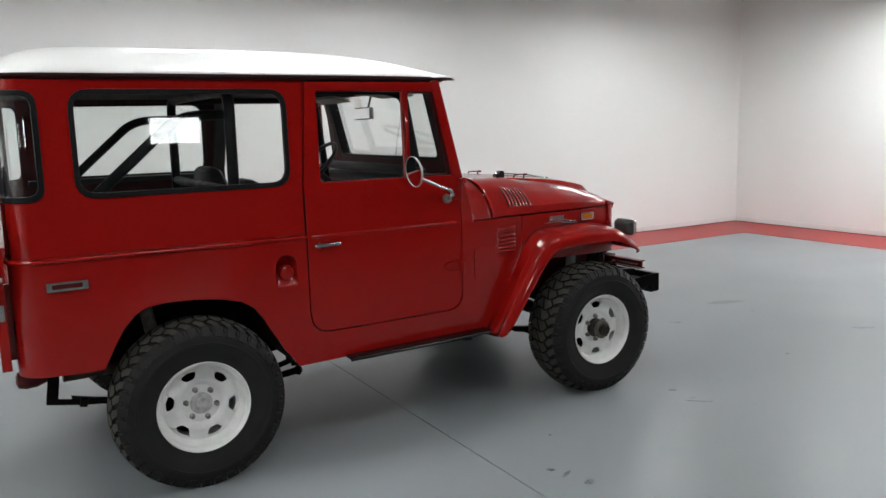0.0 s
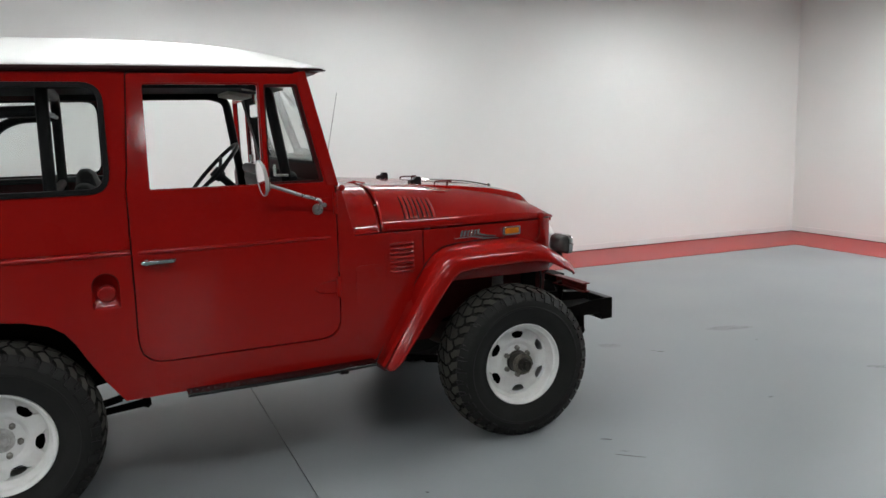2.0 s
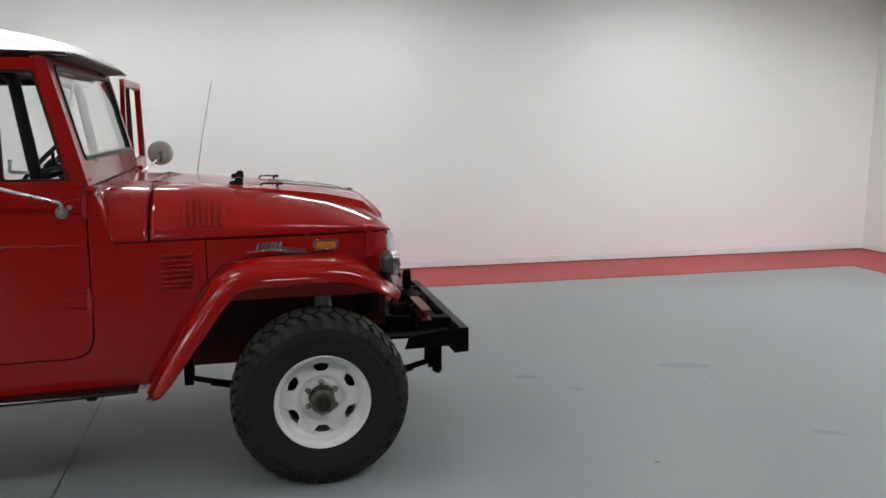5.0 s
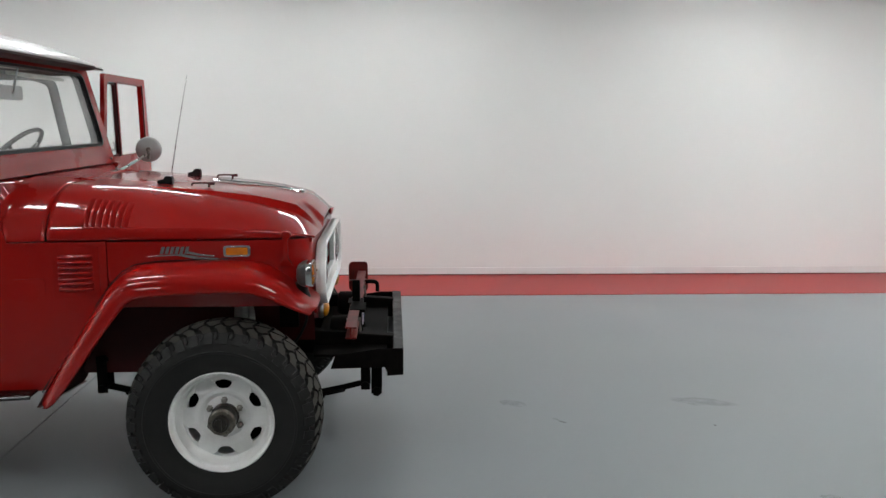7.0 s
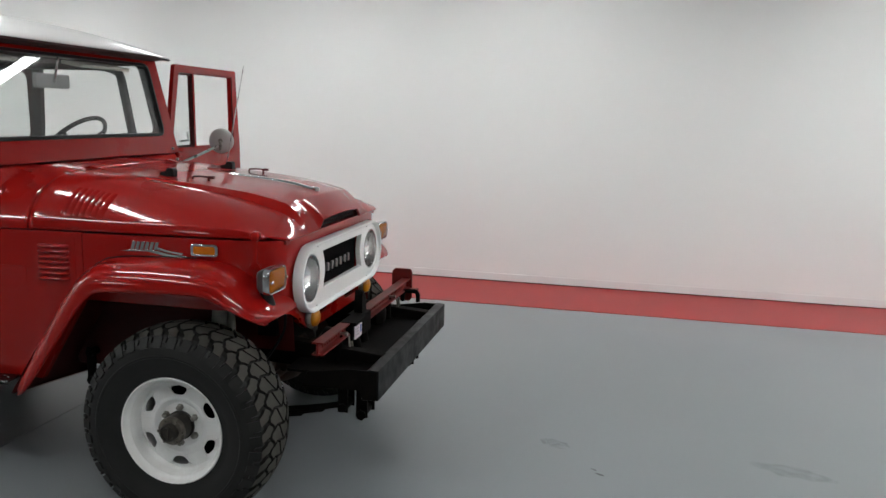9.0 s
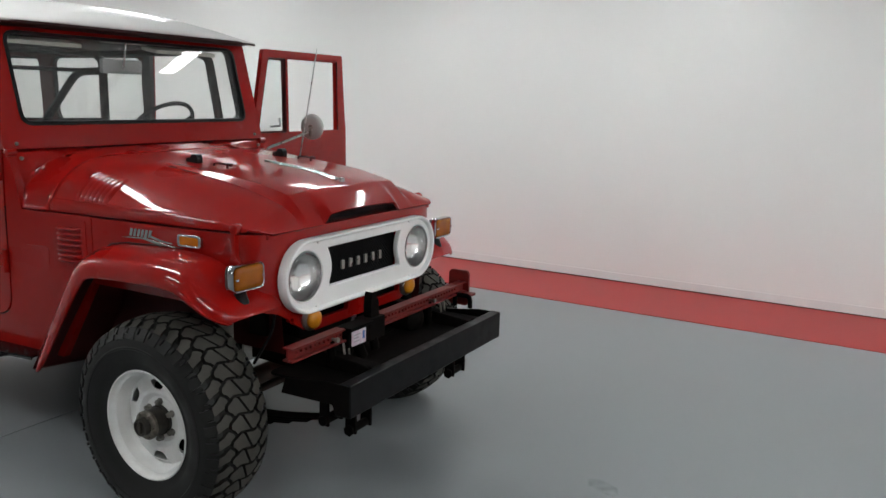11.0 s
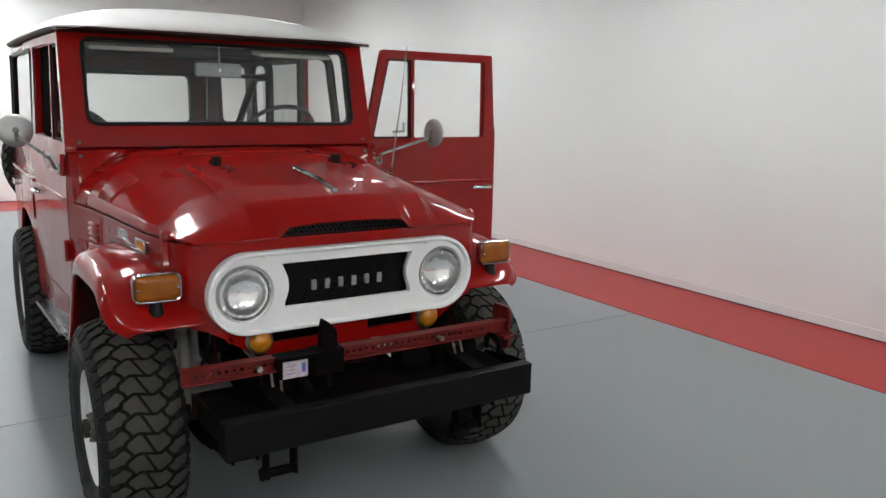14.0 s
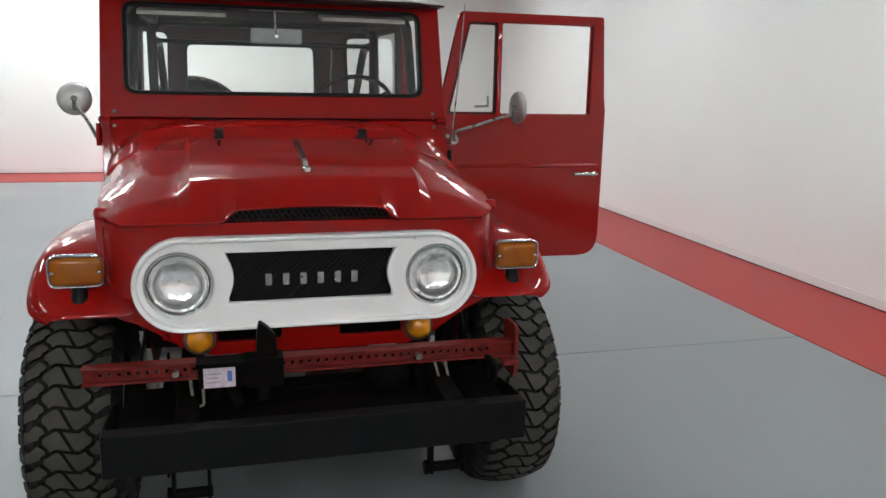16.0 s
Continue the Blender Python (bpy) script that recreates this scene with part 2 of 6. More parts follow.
def empty(name, parent=None):
    ob = new(name)
    ob.empty_display_size = 0.1
    if parent:
        ob.parent = parent
    return ob


def box(bm, x0, x1, y0, y1, z0, z1, m=None):
    vs = [bm.verts.new(m @ Vector(p) if m else p) for p in
          ((x0, y0, z0), (x1, y0, z0), (x1, y1, z0), (x0, y1, z0), (x0, y0, z1), (x1, y0, z1), (x1, y1, z1), (x0, y1, z1))]
    for f in ((3, 2, 1, 0), (4, 5, 6, 7), (0, 1, 5, 4), (1, 2, 6, 5), (2, 3, 7, 6), (3, 0, 4, 7)):
        bm.faces.new([vs[i] for i in f])
    return vs


def rings(bm, rows, closed=True, caps=True):
    """A skin over rows of points; closed: each row is a ring."""
    vs = [[bm.verts.new(p) for p in row] for row in rows]
    n = len(vs[0])
    for a, b in zip(vs, vs[1:]):
        for i in range(n if closed else n - 1):
            j = (i + 1) % n
            try:
                bm.faces.new((a[i], a[j], b[j], b[i]))
            except ValueError:
                pass
    if caps and closed:
        for row in (vs[0], vs[-1]):
            try:
                bm.faces.new(row)
            except ValueError:
                pass
    return vs


def tube(bm, pts, r, n=10, caps=True):
    """A round bar along points; r: one radius or one a point."""
    pts = [Vector(p) for p in pts]
    rows, side = [], None
    for i, p in enumerate(pts):
        way = (pts[min(i + 1, len(pts) - 1)] - pts[max(i - 1, 0)]).normalized()
        if side is None:
            side = way.orthogonal().normalized()
        side = (side - way * side.dot(way)).normalized()
        up = way.cross(side)
        rad = r[i] if isinstance(r, (list, tuple)) else r
        rows.append([p + rad * (side * math.cos(a) + up * math.sin(a)) for a in (2 * math.pi * k / n for k in range(n))])
    rings(bm, rows, True, caps)


def bend(pts, r=0.06, n=5):
    """Points with their inner corners rounded."""
    pts = [Vector(p) for p in pts]
    out = [pts[0]]
    for a, b, c in zip(pts, pts[1:], pts[2:]):
        d0, d1 = (a - b), (c - b)
        k = min(r, d0.length * 0.45, d1.length * 0.45)
        p0, p1 = b + d0.normalized() * k, b + d1.normalized() * k
        for i in range(n + 1):
            u = i / n
            out.append(p0 * (1 - u) ** 2 + b * 2 * u * (1 - u) + p1 * u ** 2)
    return out + [pts[-1]]


def lathe(bm, profile, centre, axis="y", sign=1, n=32, start=0.0, caps=True):
    """Turns (radius, along) pairs round an axis through centre."""
    c = Vector(centre)
    rows = []
    for r, a in profile:
        row = []
        for k in range(n):
            t = start + 2 * math.pi * k / n
            u, v = r * math.cos(t), r * math.sin(t)
            row.append(c + (Vector((u, sign * a, v)) if axis == "y" else Vector((sign * a, u, v)) if axis == "x" else Vector((u, v, sign * a))))
        rows.append(row)
    rings(bm, rows, True, caps)


def rpoly(pts, r, n=5):
    """A closed outline with rounded corners; r: one radius or one a corner."""
    out, k = [], len(pts)
    for i in range(k):
        a, b, c = (Vector(pts[j % k]) for j in (i - 1, i, i + 1))
        q = r[i] if isinstance(r, (list, tuple)) else r
        d0, d1 = a - b, c - b
        q = min(q, d0.length * 0.49, d1.length * 0.49)
        if q < 1e-4:
            out.append(tuple(b))
            continue
        p0, p1 = b + d0.normalized() * q, b + d1.normalized() * q
        out += [tuple(p0 * (1 - u) ** 2 + b * 2 * u * (1 - u) + p1 * u ** 2) for u in (j / n for j in range(n + 1))]
    return out


def rrect(x0, x1, z0, z1, r, n=5):
    return rpoly([(x0, z0), (x1, z0), (x1, z1), (x0, z1)], r, n)


def panel(bm, outline, holes, place, depth, cuts=(), vcuts=()):
    """A sheet with openings: outline and holes in (u, v), laid into space by place(u, v, d), d from 0 to depth."""
    flat = bmesh.new()
    for loop in (outline, *holes):
        vs = [flat.verts.new((p[0], p[1], 0)) for p in loop]
        for a, b in zip(vs, vs[1:] + vs[:1]):
            flat.edges.new((a, b))
    bmesh.ops.triangle_fill(flat, use_beauty=True, use_dissolve=False, edges=flat.edges[:])
    for u in cuts:
        bmesh.ops.bisect_plane(flat, geom=flat.verts[:] + flat.edges[:] + flat.faces[:], plane_co=(u, 0, 0), plane_no=(1, 0, 0), dist=1e-5)
    for v in vcuts:
        bmesh.ops.bisect_plane(flat, geom=flat.verts[:] + flat.edges[:] + flat.faces[:], plane_co=(0, v, 0), plane_no=(0, 1, 0), dist=1e-5)
    flat.verts.index_update()
    rim = len(outline)
    top = [bm.verts.new(place(v.co.x, v.co.y, 0.0)) for v in flat.verts]
    low = [bm.verts.new(place(v.co.x, v.co.y, depth)) for v in flat.verts]
    # Back faces and opening edges take slot 1, a shade-darkened red on body panels.
    for f in flat.faces:
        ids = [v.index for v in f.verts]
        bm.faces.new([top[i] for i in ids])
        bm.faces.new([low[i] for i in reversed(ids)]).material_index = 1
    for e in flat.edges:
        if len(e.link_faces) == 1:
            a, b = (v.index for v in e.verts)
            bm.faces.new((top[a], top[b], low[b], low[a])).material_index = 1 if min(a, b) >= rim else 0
    flat.free()


def lerp_table(x, table):
    """A value from rows of (x, value), straight between them."""
    if x <= table[0][0]:
        return table[0][1]
    for (a, va), (b, vb) in zip(table, table[1:]):
        if x <= b:
            return va + (vb - va) * (x - a) / (b - a)
    return table[-1][1]


def curve_table(x, table):
    """As lerp_table, with an even bend through the rows."""
    n = len(table)
    if x <= table[0][0]:
        return table[0][1]
    if x >= table[-1][0]:
        return table[-1][1]
    for i in range(n - 1):
        (a, va), (b, vb) = table[i], table[i + 1]
        if x <= b:
            sa = (vb - table[max(0, i - 1)][1]) / (b - table[max(0, i - 1)][0])
            sb = (table[min(n - 1, i + 2)][1] - va) / (table[min(n - 1, i + 2)][0] - a)
            t, h = (x - a) / (b - a), b - a
            return va * (2 * t ** 3 - 3 * t ** 2 + 1) + sa * h * (t ** 3 - 2 * t ** 2 + t) + vb * (3 * t ** 2 - 2 * t ** 3) + sb * h * (t ** 3 - t ** 2)


def smooth_step(a, b, x):
    t = min(1.0, max(0.0, (x - a) / (b - a)))
    return t * t * (3 - 2 * t)


# ---- room ----
def build_room():
    x0, x1, y0, y1, h = ROOM_X0, ROOM_X1, ROOM_Y0, ROOM_Y1, ROOM_H
    w = 0.2
    # two floor slabs with a sawn joint
    bm = bmesh.new()
    joints = [1.168]
    edges = [x0 - w] + joints + [x1 + w]
    for a, b in zip(edges, edges[1:]):
        box(bm, a + (0.003 if a in joints else 0), b - (0.003 if b in joints else 0), y0 - w, y1 + w, -0.15, 0.0)
    box(bm, x0 - w, x1 + w, y0 - w, y1 + w, -0.16, -0.008)
    tagged(part("floor", bm, FLOOR, smooth=20), "grey glossy coated concrete floor with a sawn joint", "floor", kind="structure")
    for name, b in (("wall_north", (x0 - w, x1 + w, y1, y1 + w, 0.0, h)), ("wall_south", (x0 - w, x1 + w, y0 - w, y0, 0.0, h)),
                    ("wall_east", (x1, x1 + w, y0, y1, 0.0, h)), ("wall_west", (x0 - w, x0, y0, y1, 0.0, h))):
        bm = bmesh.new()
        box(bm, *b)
        # South wall is unseen; its dark tone holds down reflections and bounce.
        tagged(part(name, bm, UNSEEN_DARKWALL if name == "wall_south" else WALL, smooth=20), "unseen wall, made dark to hold down reflections" if name == "wall_south" else "plain white painted showroom wall", "wall", kind="structure")
    bm = bmesh.new()
    box(bm, x0 - w, x1 + w, y0 - w, y1 + w, h, h + 0.15)
    tagged(part("ceiling", bm, CEIL, smooth=20), "plain grey ceiling", "ceiling", kind="structure")
    # broad red stripe painted on the floor along the walls
    bw, t = 0.94, 0.004
    bm = bmesh.new()
    for b in ((x0, x1, y1 - bw, y1), (x0, x1, y0, y0 + bw), (x1 - bw, x1, y0 + bw, y1 - bw), (x0, x0 + bw, y0 + bw, y1 - bw)):
        box(bm, *b, 0.0005, t)
    tagged(part("floor_band", bm, BAND, smooth=20), "broad red stripe painted on the floor along the walls", "floor stripe", kind="structure")
    # low skirting over a dark gap
    bm, gap = bmesh.new(), bmesh.new()
    for b, g in (((x0, x1, y1 - 0.008, y1), (x0, x1, y1 - 0.006, y1)), ((x0, x1, y0, y0 + 0.008), (x0, x1, y0, y0 + 0.006)),
                 ((x1 - 0.008, x1, y0, y1), (x1 - 0.006, x1, y0, y1)), ((x0, x0 + 0.008, y0, y1), (x0, x0 + 0.006, y0, y1))):
        box(bm, *b, 0.013, 0.080)
        box(gap, *g, 0.004, 0.0125)
    tagged(part("baseboard", bm, SKIRTING, smooth=20), "low white skirting along the wall foot", "baseboard", kind="structure")
    tagged(part("trim", gap, GAP, smooth=20), "dark gap under the skirting", "trim", kind="structure")


LAMP_Z = 3.03


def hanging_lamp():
    """A linear lamp on two wires; its lower face gives the light. Most copies are unseen fill."""
    thing = empty("hanging_light_and_fill")
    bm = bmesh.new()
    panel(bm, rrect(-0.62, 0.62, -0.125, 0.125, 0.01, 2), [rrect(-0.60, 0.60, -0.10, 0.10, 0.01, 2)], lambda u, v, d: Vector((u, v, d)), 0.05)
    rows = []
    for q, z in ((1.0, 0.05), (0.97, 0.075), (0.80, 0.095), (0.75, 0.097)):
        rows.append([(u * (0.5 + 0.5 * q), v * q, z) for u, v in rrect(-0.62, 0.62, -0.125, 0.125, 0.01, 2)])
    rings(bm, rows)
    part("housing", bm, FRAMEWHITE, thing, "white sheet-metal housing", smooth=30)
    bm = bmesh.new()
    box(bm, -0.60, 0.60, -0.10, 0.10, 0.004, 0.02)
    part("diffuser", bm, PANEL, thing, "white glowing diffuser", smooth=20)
    # Added strip, out of sight, that brightens the ceiling.
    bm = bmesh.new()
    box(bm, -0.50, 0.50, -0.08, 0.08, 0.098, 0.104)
    part("added_glow_strip", bm, FILL_UPLIGHT, thing, "unseen glowing strip added on top to lift the ceiling", smooth=20)
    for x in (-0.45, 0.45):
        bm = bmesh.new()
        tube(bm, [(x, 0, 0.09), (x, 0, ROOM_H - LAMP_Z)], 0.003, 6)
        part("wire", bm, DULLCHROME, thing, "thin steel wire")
    return tagged(thing, "long white lamp hung on wires, lit; most copies are unseen fill", "hanging light", "hanging lamps")


def transom_window():
    """A shallow daylight window in the far wall behind the walk."""
    thing = empty("transom_window")
    bm = bmesh.new()
    panel(bm, rrect(-0.50, 0.50, -0.27, 0.27, 0.004, 1), [rrect(-0.455, 0.455, -0.225, 0.225, 0.004, 1)], lambda u, v, d: Vector((u, 0.05 - d, v)), 0.05)
    part("frame", bm, FRAMEWHITE, thing, smooth=20)
    bm = bmesh.new()
    box(bm, -0.455, 0.455, 0.004, 0.010, -0.225, 0.225)
    part("pane", bm, DAYPANE, thing, "bright daylight pane", smooth=20)
    return tagged(thing, "shallow bright window in the far grey wall", "window", "transom windows")


build_room()
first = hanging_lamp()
# Lamps at y 2.6 follow reflections; the others are unseen, set for brightness.
LAMPS_AND_FILL = [(x, 2.65) for x in (-4.6, -1.8, 1.0, 3.2)] + [(6.28, 2.62)] + [(x, -0.6) for x in (-6.3, -4.2, -1.6, 0.8, 6.9)] + [(-5.6, -2.3), (-2.6, -2.3), (0.4, -2.9), (3.3, -2.9)]
# Unseen fill for the car's front and the east wall.
LAMPS_AND_FILL += [(6.2, -1.4), (7.9, 1.4), (8.4, 0.9), (8.3, -0.6), (6.9, -2.6), (8.5, -2.6)]
# Unseen fill for the west wall and the far south.
LAMPS_AND_FILL += [(-5.3, 0.4), (-6.1, -1.5), (-5.9, -3.2), (-6.4, -4.4), (-3.0, -6.6)]
first.matrix_basis = pose(LAMPS_AND_FILL[0][0], LAMPS_AND_FILL[0][1], LAMP_Z)
for lx, ly in LAMPS_AND_FILL[1:]:
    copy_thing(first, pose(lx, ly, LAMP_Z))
win = transom_window()
win.matrix_basis = pose(2.5, ROOM_Y0, 2.30)
# Window at -6.1 is unseen and added; 2.5 and -1.8 follow glass reflections.
for wx in (-6.1, -1.8):
    copy_thing(win, pose(wx, ROOM_Y0, 2.30))


# ---- vehicle ----
truck = tagged(empty("off_road_vehicle"), "red boxy vintage off-road vehicle with a white roof, driver's door open", "car")

SIDE = [(-0.72, 0.796), (0.10, 0.794), (0.52, 0.787), (1.39, 0.752), (1.66, 0.700), (1.83, 0.680), (2.36, 0.637), (2.52, 0.612)]
RC = 0.11          # rear corner radius
RX = -0.72         # rear face


def side_y(x, z):
    """Half width of the body at a place along it; the upper part leans in a little."""
    return lerp_table(x, SIDE) - 0.030 * max(0.0, z - 1.08)


def on_side(s):
    """Lays (x, z, depth) on the body's side s; past the rear corner's start, x runs on round the corner."""
    def place(u, v, d):
        y = side_y(u, v)
        start = RX + RC
        if u >= start:
            return Vector((u, s * (y - d), v))
        a = min((start - u) / RC, math.pi / 2)
        rest = max(0.0, (start - u) - RC * math.pi / 2)
        r = RC - d
        return Vector((start - r * math.sin(a), s * (y - RC + r * math.cos(a) - rest), v))
    return place


ARC = [RX + RC - RC * math.pi / 2 * k / 8 for k in range(9)]


def filler_shape(q):
    """Outline of the fuel filler's pocket: flat foot, round head."""
    pts = [(-0.047, -0.073), (0.047, -0.073), (0.052, -0.066)] + [(0.052 * math.cos(a), 0.021 + 0.052 * math.sin(a)) for a in (math.pi * k / 12 for k in range(13))] + [(-0.052, -0.066)]
    return [(0.409 + q * u, 0.930 + q * v) for u, v in pts]


def build_tub(s):
    arch = [(0.45, 0.462), (0.385, 0.55), (0.32, 0.655), (0.285, 0.72), (0.245, 0.775), (0.19, 0.812), (0.10, 0.836), (-0.02, 0.850), (-0.15, 0.852),
            (-0.22, 0.842), (-0.27, 0.815), (-0.315, 0.765), (-0.36, 0.69), (-0.405, 0.602)]
    door = rpoly([(0.5135, 1.075), (0.5145, 0.606), (1.391, 0.606), (1.394, 1.30)], [0, 0.11, 0.10, 0])
    end = ARC[-1]
    outline = door + [(1.415, 1.302), (1.478, 1.068), (1.832, 1.066), (1.832, 0.80), (1.64, 0.466)] + arch + [(-0.45, 0.600), (end, 0.612), (end, 1.075)]
    bm = bmesh.new()
    panel(bm, outline, [filler_shape(1.0)], on_side(s), 0.03, ARC, (0.7, 0.95))
    part("body_side", bm, [RED, SHADED_DARKRED], truck, bevel=0.004)
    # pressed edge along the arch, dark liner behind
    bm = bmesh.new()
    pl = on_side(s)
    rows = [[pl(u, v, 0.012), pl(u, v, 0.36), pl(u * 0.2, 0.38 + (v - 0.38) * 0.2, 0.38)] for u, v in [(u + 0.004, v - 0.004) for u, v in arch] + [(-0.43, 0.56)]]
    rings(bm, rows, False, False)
    part("wheel_arch_liner", bm, SHADED_GRIME, truck, "black rear wheel arch liner")
    # step moulding at the belt
    bm = bmesh.new()
    us = [0.512, 0.2, -0.2, -0.5] + ARC
    rings(bm, [[pl(u, 1.079 - 0.010 * math.cos(a), 0.001 - 0.013 * math.sin(a)) for a in (math.pi * k / 8 for k in range(9))] + [pl(u, 1.089, 0.02), pl(u, 1.069, 0.02)] for u in us])
    part("belt_moulding", bm, RED, truck)
    # fuel filler recess with its cap
    bm = bmesh.new()
    def bowl(q, d):
        return [pl(u, v, d * (0.25 + 0.75 * smooth_step(0.87, 0.95, v))) for u, v in filler_shape(q)]
    rows = [bowl(1.01, 0.0), bowl(0.985, 0.006), bowl(0.93, 0.030), bowl(0.80, 0.050), bowl(0.45, 0.058), bowl(0.02, 0.058)]
    rings(bm, rows, True, False)
    pocket = part("filler_recess", bm, RED, truck, smooth=60)
    bm = bmesh.new()
    y0 = side_y(0.41, 0.93)
    lathe(bm, [(0.026, -0.055), (0.026, -0.030), (0.035, -0.028), (0.036, -0.016), (0.031, -0.008), (0.015, -0.005), (0.004, -0.005)], (0.412, s * y0, 0.918), "y", s, 24)
    part("fuel_cap", bm, RED, pocket, "red screw-on fuel cap", smooth=40)
    # side reflector
    bm = bmesh.new()
    panel(bm, rrect(-0.594, -0.440, 0.957, 0.993, 0.004, 2), [rrect(-0.574, -0.460, 0.966, 0.985, 0.003, 2)], lambda u, v, d: pl(u, v, -0.014 + d), 0.014)
    rim = part("side_reflector", bm, CHROME, truck, "chrome-framed dark red reflector")
    bm = bmesh.new()
    panel(bm, rrect(-0.574, -0.460, 0.966, 0.985, 0.003, 2), [], lambda u, v, d: pl(u, v, -0.008 + d), 0.008)
    part("lens", bm, REFLRED, rim)
    # ribbed black step below the door
    bm = bmesh.new()
    prof = [(0.03, 0.474), (-0.052, 0.472), (-0.060, 0.470), (-0.063, 0.466), (-0.063, 0.455), (-0.057, 0.455), (-0.056, 0.462), (0.03, 0.464)]
    rings(bm, [[Vector((x, s * (side_y(x, 0.6) - d), z)) for d, z in prof] for x in (0.69, 0.9, 1.1, 1.3, 1.545)])
    step = part("side_step", bm, GLOSSBLACK, truck, "black ribbed metal step below the sill", bevel=0.002)
    bm = bmesh.new()
    for k in range(34):
        x = 0.705 + 0.0248 * k
        for q in range(3):
            y, lean = side_y(x, 0.6) + 0.008 + 0.018 * q, 0.006 if (k + q) % 2 else -0.008
            rings(bm, [[(x + f * lean - w, s * (y + 0.007 * f), 0.4715), (x + f * lean + w, s * (y + 0.007 * f), 0.4715), (x + f * lean, s * (y + 0.007 * f), 0.4715 + h)] for f, w, h in ((-1, 0.001, 0.001), (0, 0.0032, 0.0034), (1, 0.001, 0.001))])
    part("tread_ribs", bm, GLOSSBLACK, step, "raised ribs of the step")["kind"] = "stuff"
    for x in (0.80, 1.375):
        bm = bmesh.new()
        rings(bm, [[(x - w, s * 0.62, z0), (x + w, s * 0.62, z0), (x + w, s * 0.825, z1), (x - w, s * 0.825, z1)] for z0, z1, w in ((0.47, 0.463, 0.022), (0.425, 0.450, 0.018))])
        part("step_bracket", bm, SHADED_GRIME, step, bevel=0.003)


def build_hardtop_side(s):
    base, end = on_side(s), ARC[-1] - 0.105
    def pl(u, v, d):
        return base(u, v, d + 0.012)
    quarter = rrect(-0.440, 0.448, 1.330, 1.750, 0.075)
    corner = rrect(end + 0.02, -0.572, 1.330, 1.746, 0.055)
    bm = bmesh.new()
    panel(bm, [(0.5135, 1.09), (end, 1.09), (end, 1.800), (0.546, 1.800), (0.5205, 1.39), (0.5135, 1.35)], [quarter, corner], pl, 0.03, ARC + [ARC[-1] - 0.05], (1.3, 1.6))
    part("hardtop_side", bm, [RED, SHADED_DARKRED], truck, bevel=0.003)
    for big, small, name in ((rrect(-0.451, 0.459, 1.319, 1.761, 0.085), rrect(-0.430, 0.438, 1.341, 1.740, 0.066), "quarter_window"),
                             (rrect(end + 0.01, -0.562, 1.318, 1.757, 0.06), rrect(end + 0.034, -0.584, 1.340, 1.735, 0.045), "corner_window")):
        bm = bmesh.new()
        panel(bm, big, [small], lambda u, v, d: pl(u, v, -0.009 + d), 0.03, ARC)
        seal = part(name, bm, SEAL, truck, "window in a thick black rubber seal", bevel=0.004)
        bm = bmesh.new()
        panel(bm, small, [], lambda u, v, d: pl(u, v, 0.006 + d), 0.004, ARC)
        pane = part("pane", bm, GLASS, seal)
        pane.visible_shadow = False


def build_rear():
    """The rear wall with its wide window."""
    half = side_y(RX, 1.0) - RC
    def pl(u, v, d):
        return Vector((RX + d, u * (1 - 0.035 * max(0.0, v - 1.08)), v))
    wins = [rrect(-0.495, 0.382, 1.325, 1.675, 0.05)]
    bm = bmesh.new()
    inner = half - 0.10
    panel(bm, [(-half, 0.61), (half, 0.61), (half, 1.09), (inner, 1.09), (inner, 1.80), (-inner, 1.80), (-inner, 1.09), (-half, 1.09)], wins, pl, 0.035)
    part("rear_panel", bm, [RED, SHADED_DARKRED], truck, bevel=0.003)
    for a, b in ((-0.495, 0.382),):
        bm = bmesh.new()
        panel(bm, rrect(a - 0.02, b + 0.02, 1.305, 1.695, 0.06), [rrect(a + 0.012, b - 0.012, 1.337, 1.663, 0.045)], lambda u, v, d: pl(u, v, d - 0.008), 0.05)
        seal = part("rear_window", bm, SEAL, truck, "rear window in a black rubber seal")
        bm = bmesh.new()
        panel(bm, rrect(a + 0.012, b - 0.012, 1.337, 1.663, 0.045), [], lambda u, v, d: pl(u, v, 0.01 + d), 0.004)
        pane = part("pane", bm, GLASS, seal)
        pane.visible_shadow = False


def roof_z(x, y):
    u = min(1.0, abs(y) / 0.782)
    v = (x - 0.318) / 1.045
    f = max(0.0, 1 - abs(v) ** (8.0 if v < 0 else 3.0))
    return 1.822 + 0.157 * max(0.0, 1 - u ** 2.9) ** 0.70 * f ** 0.6


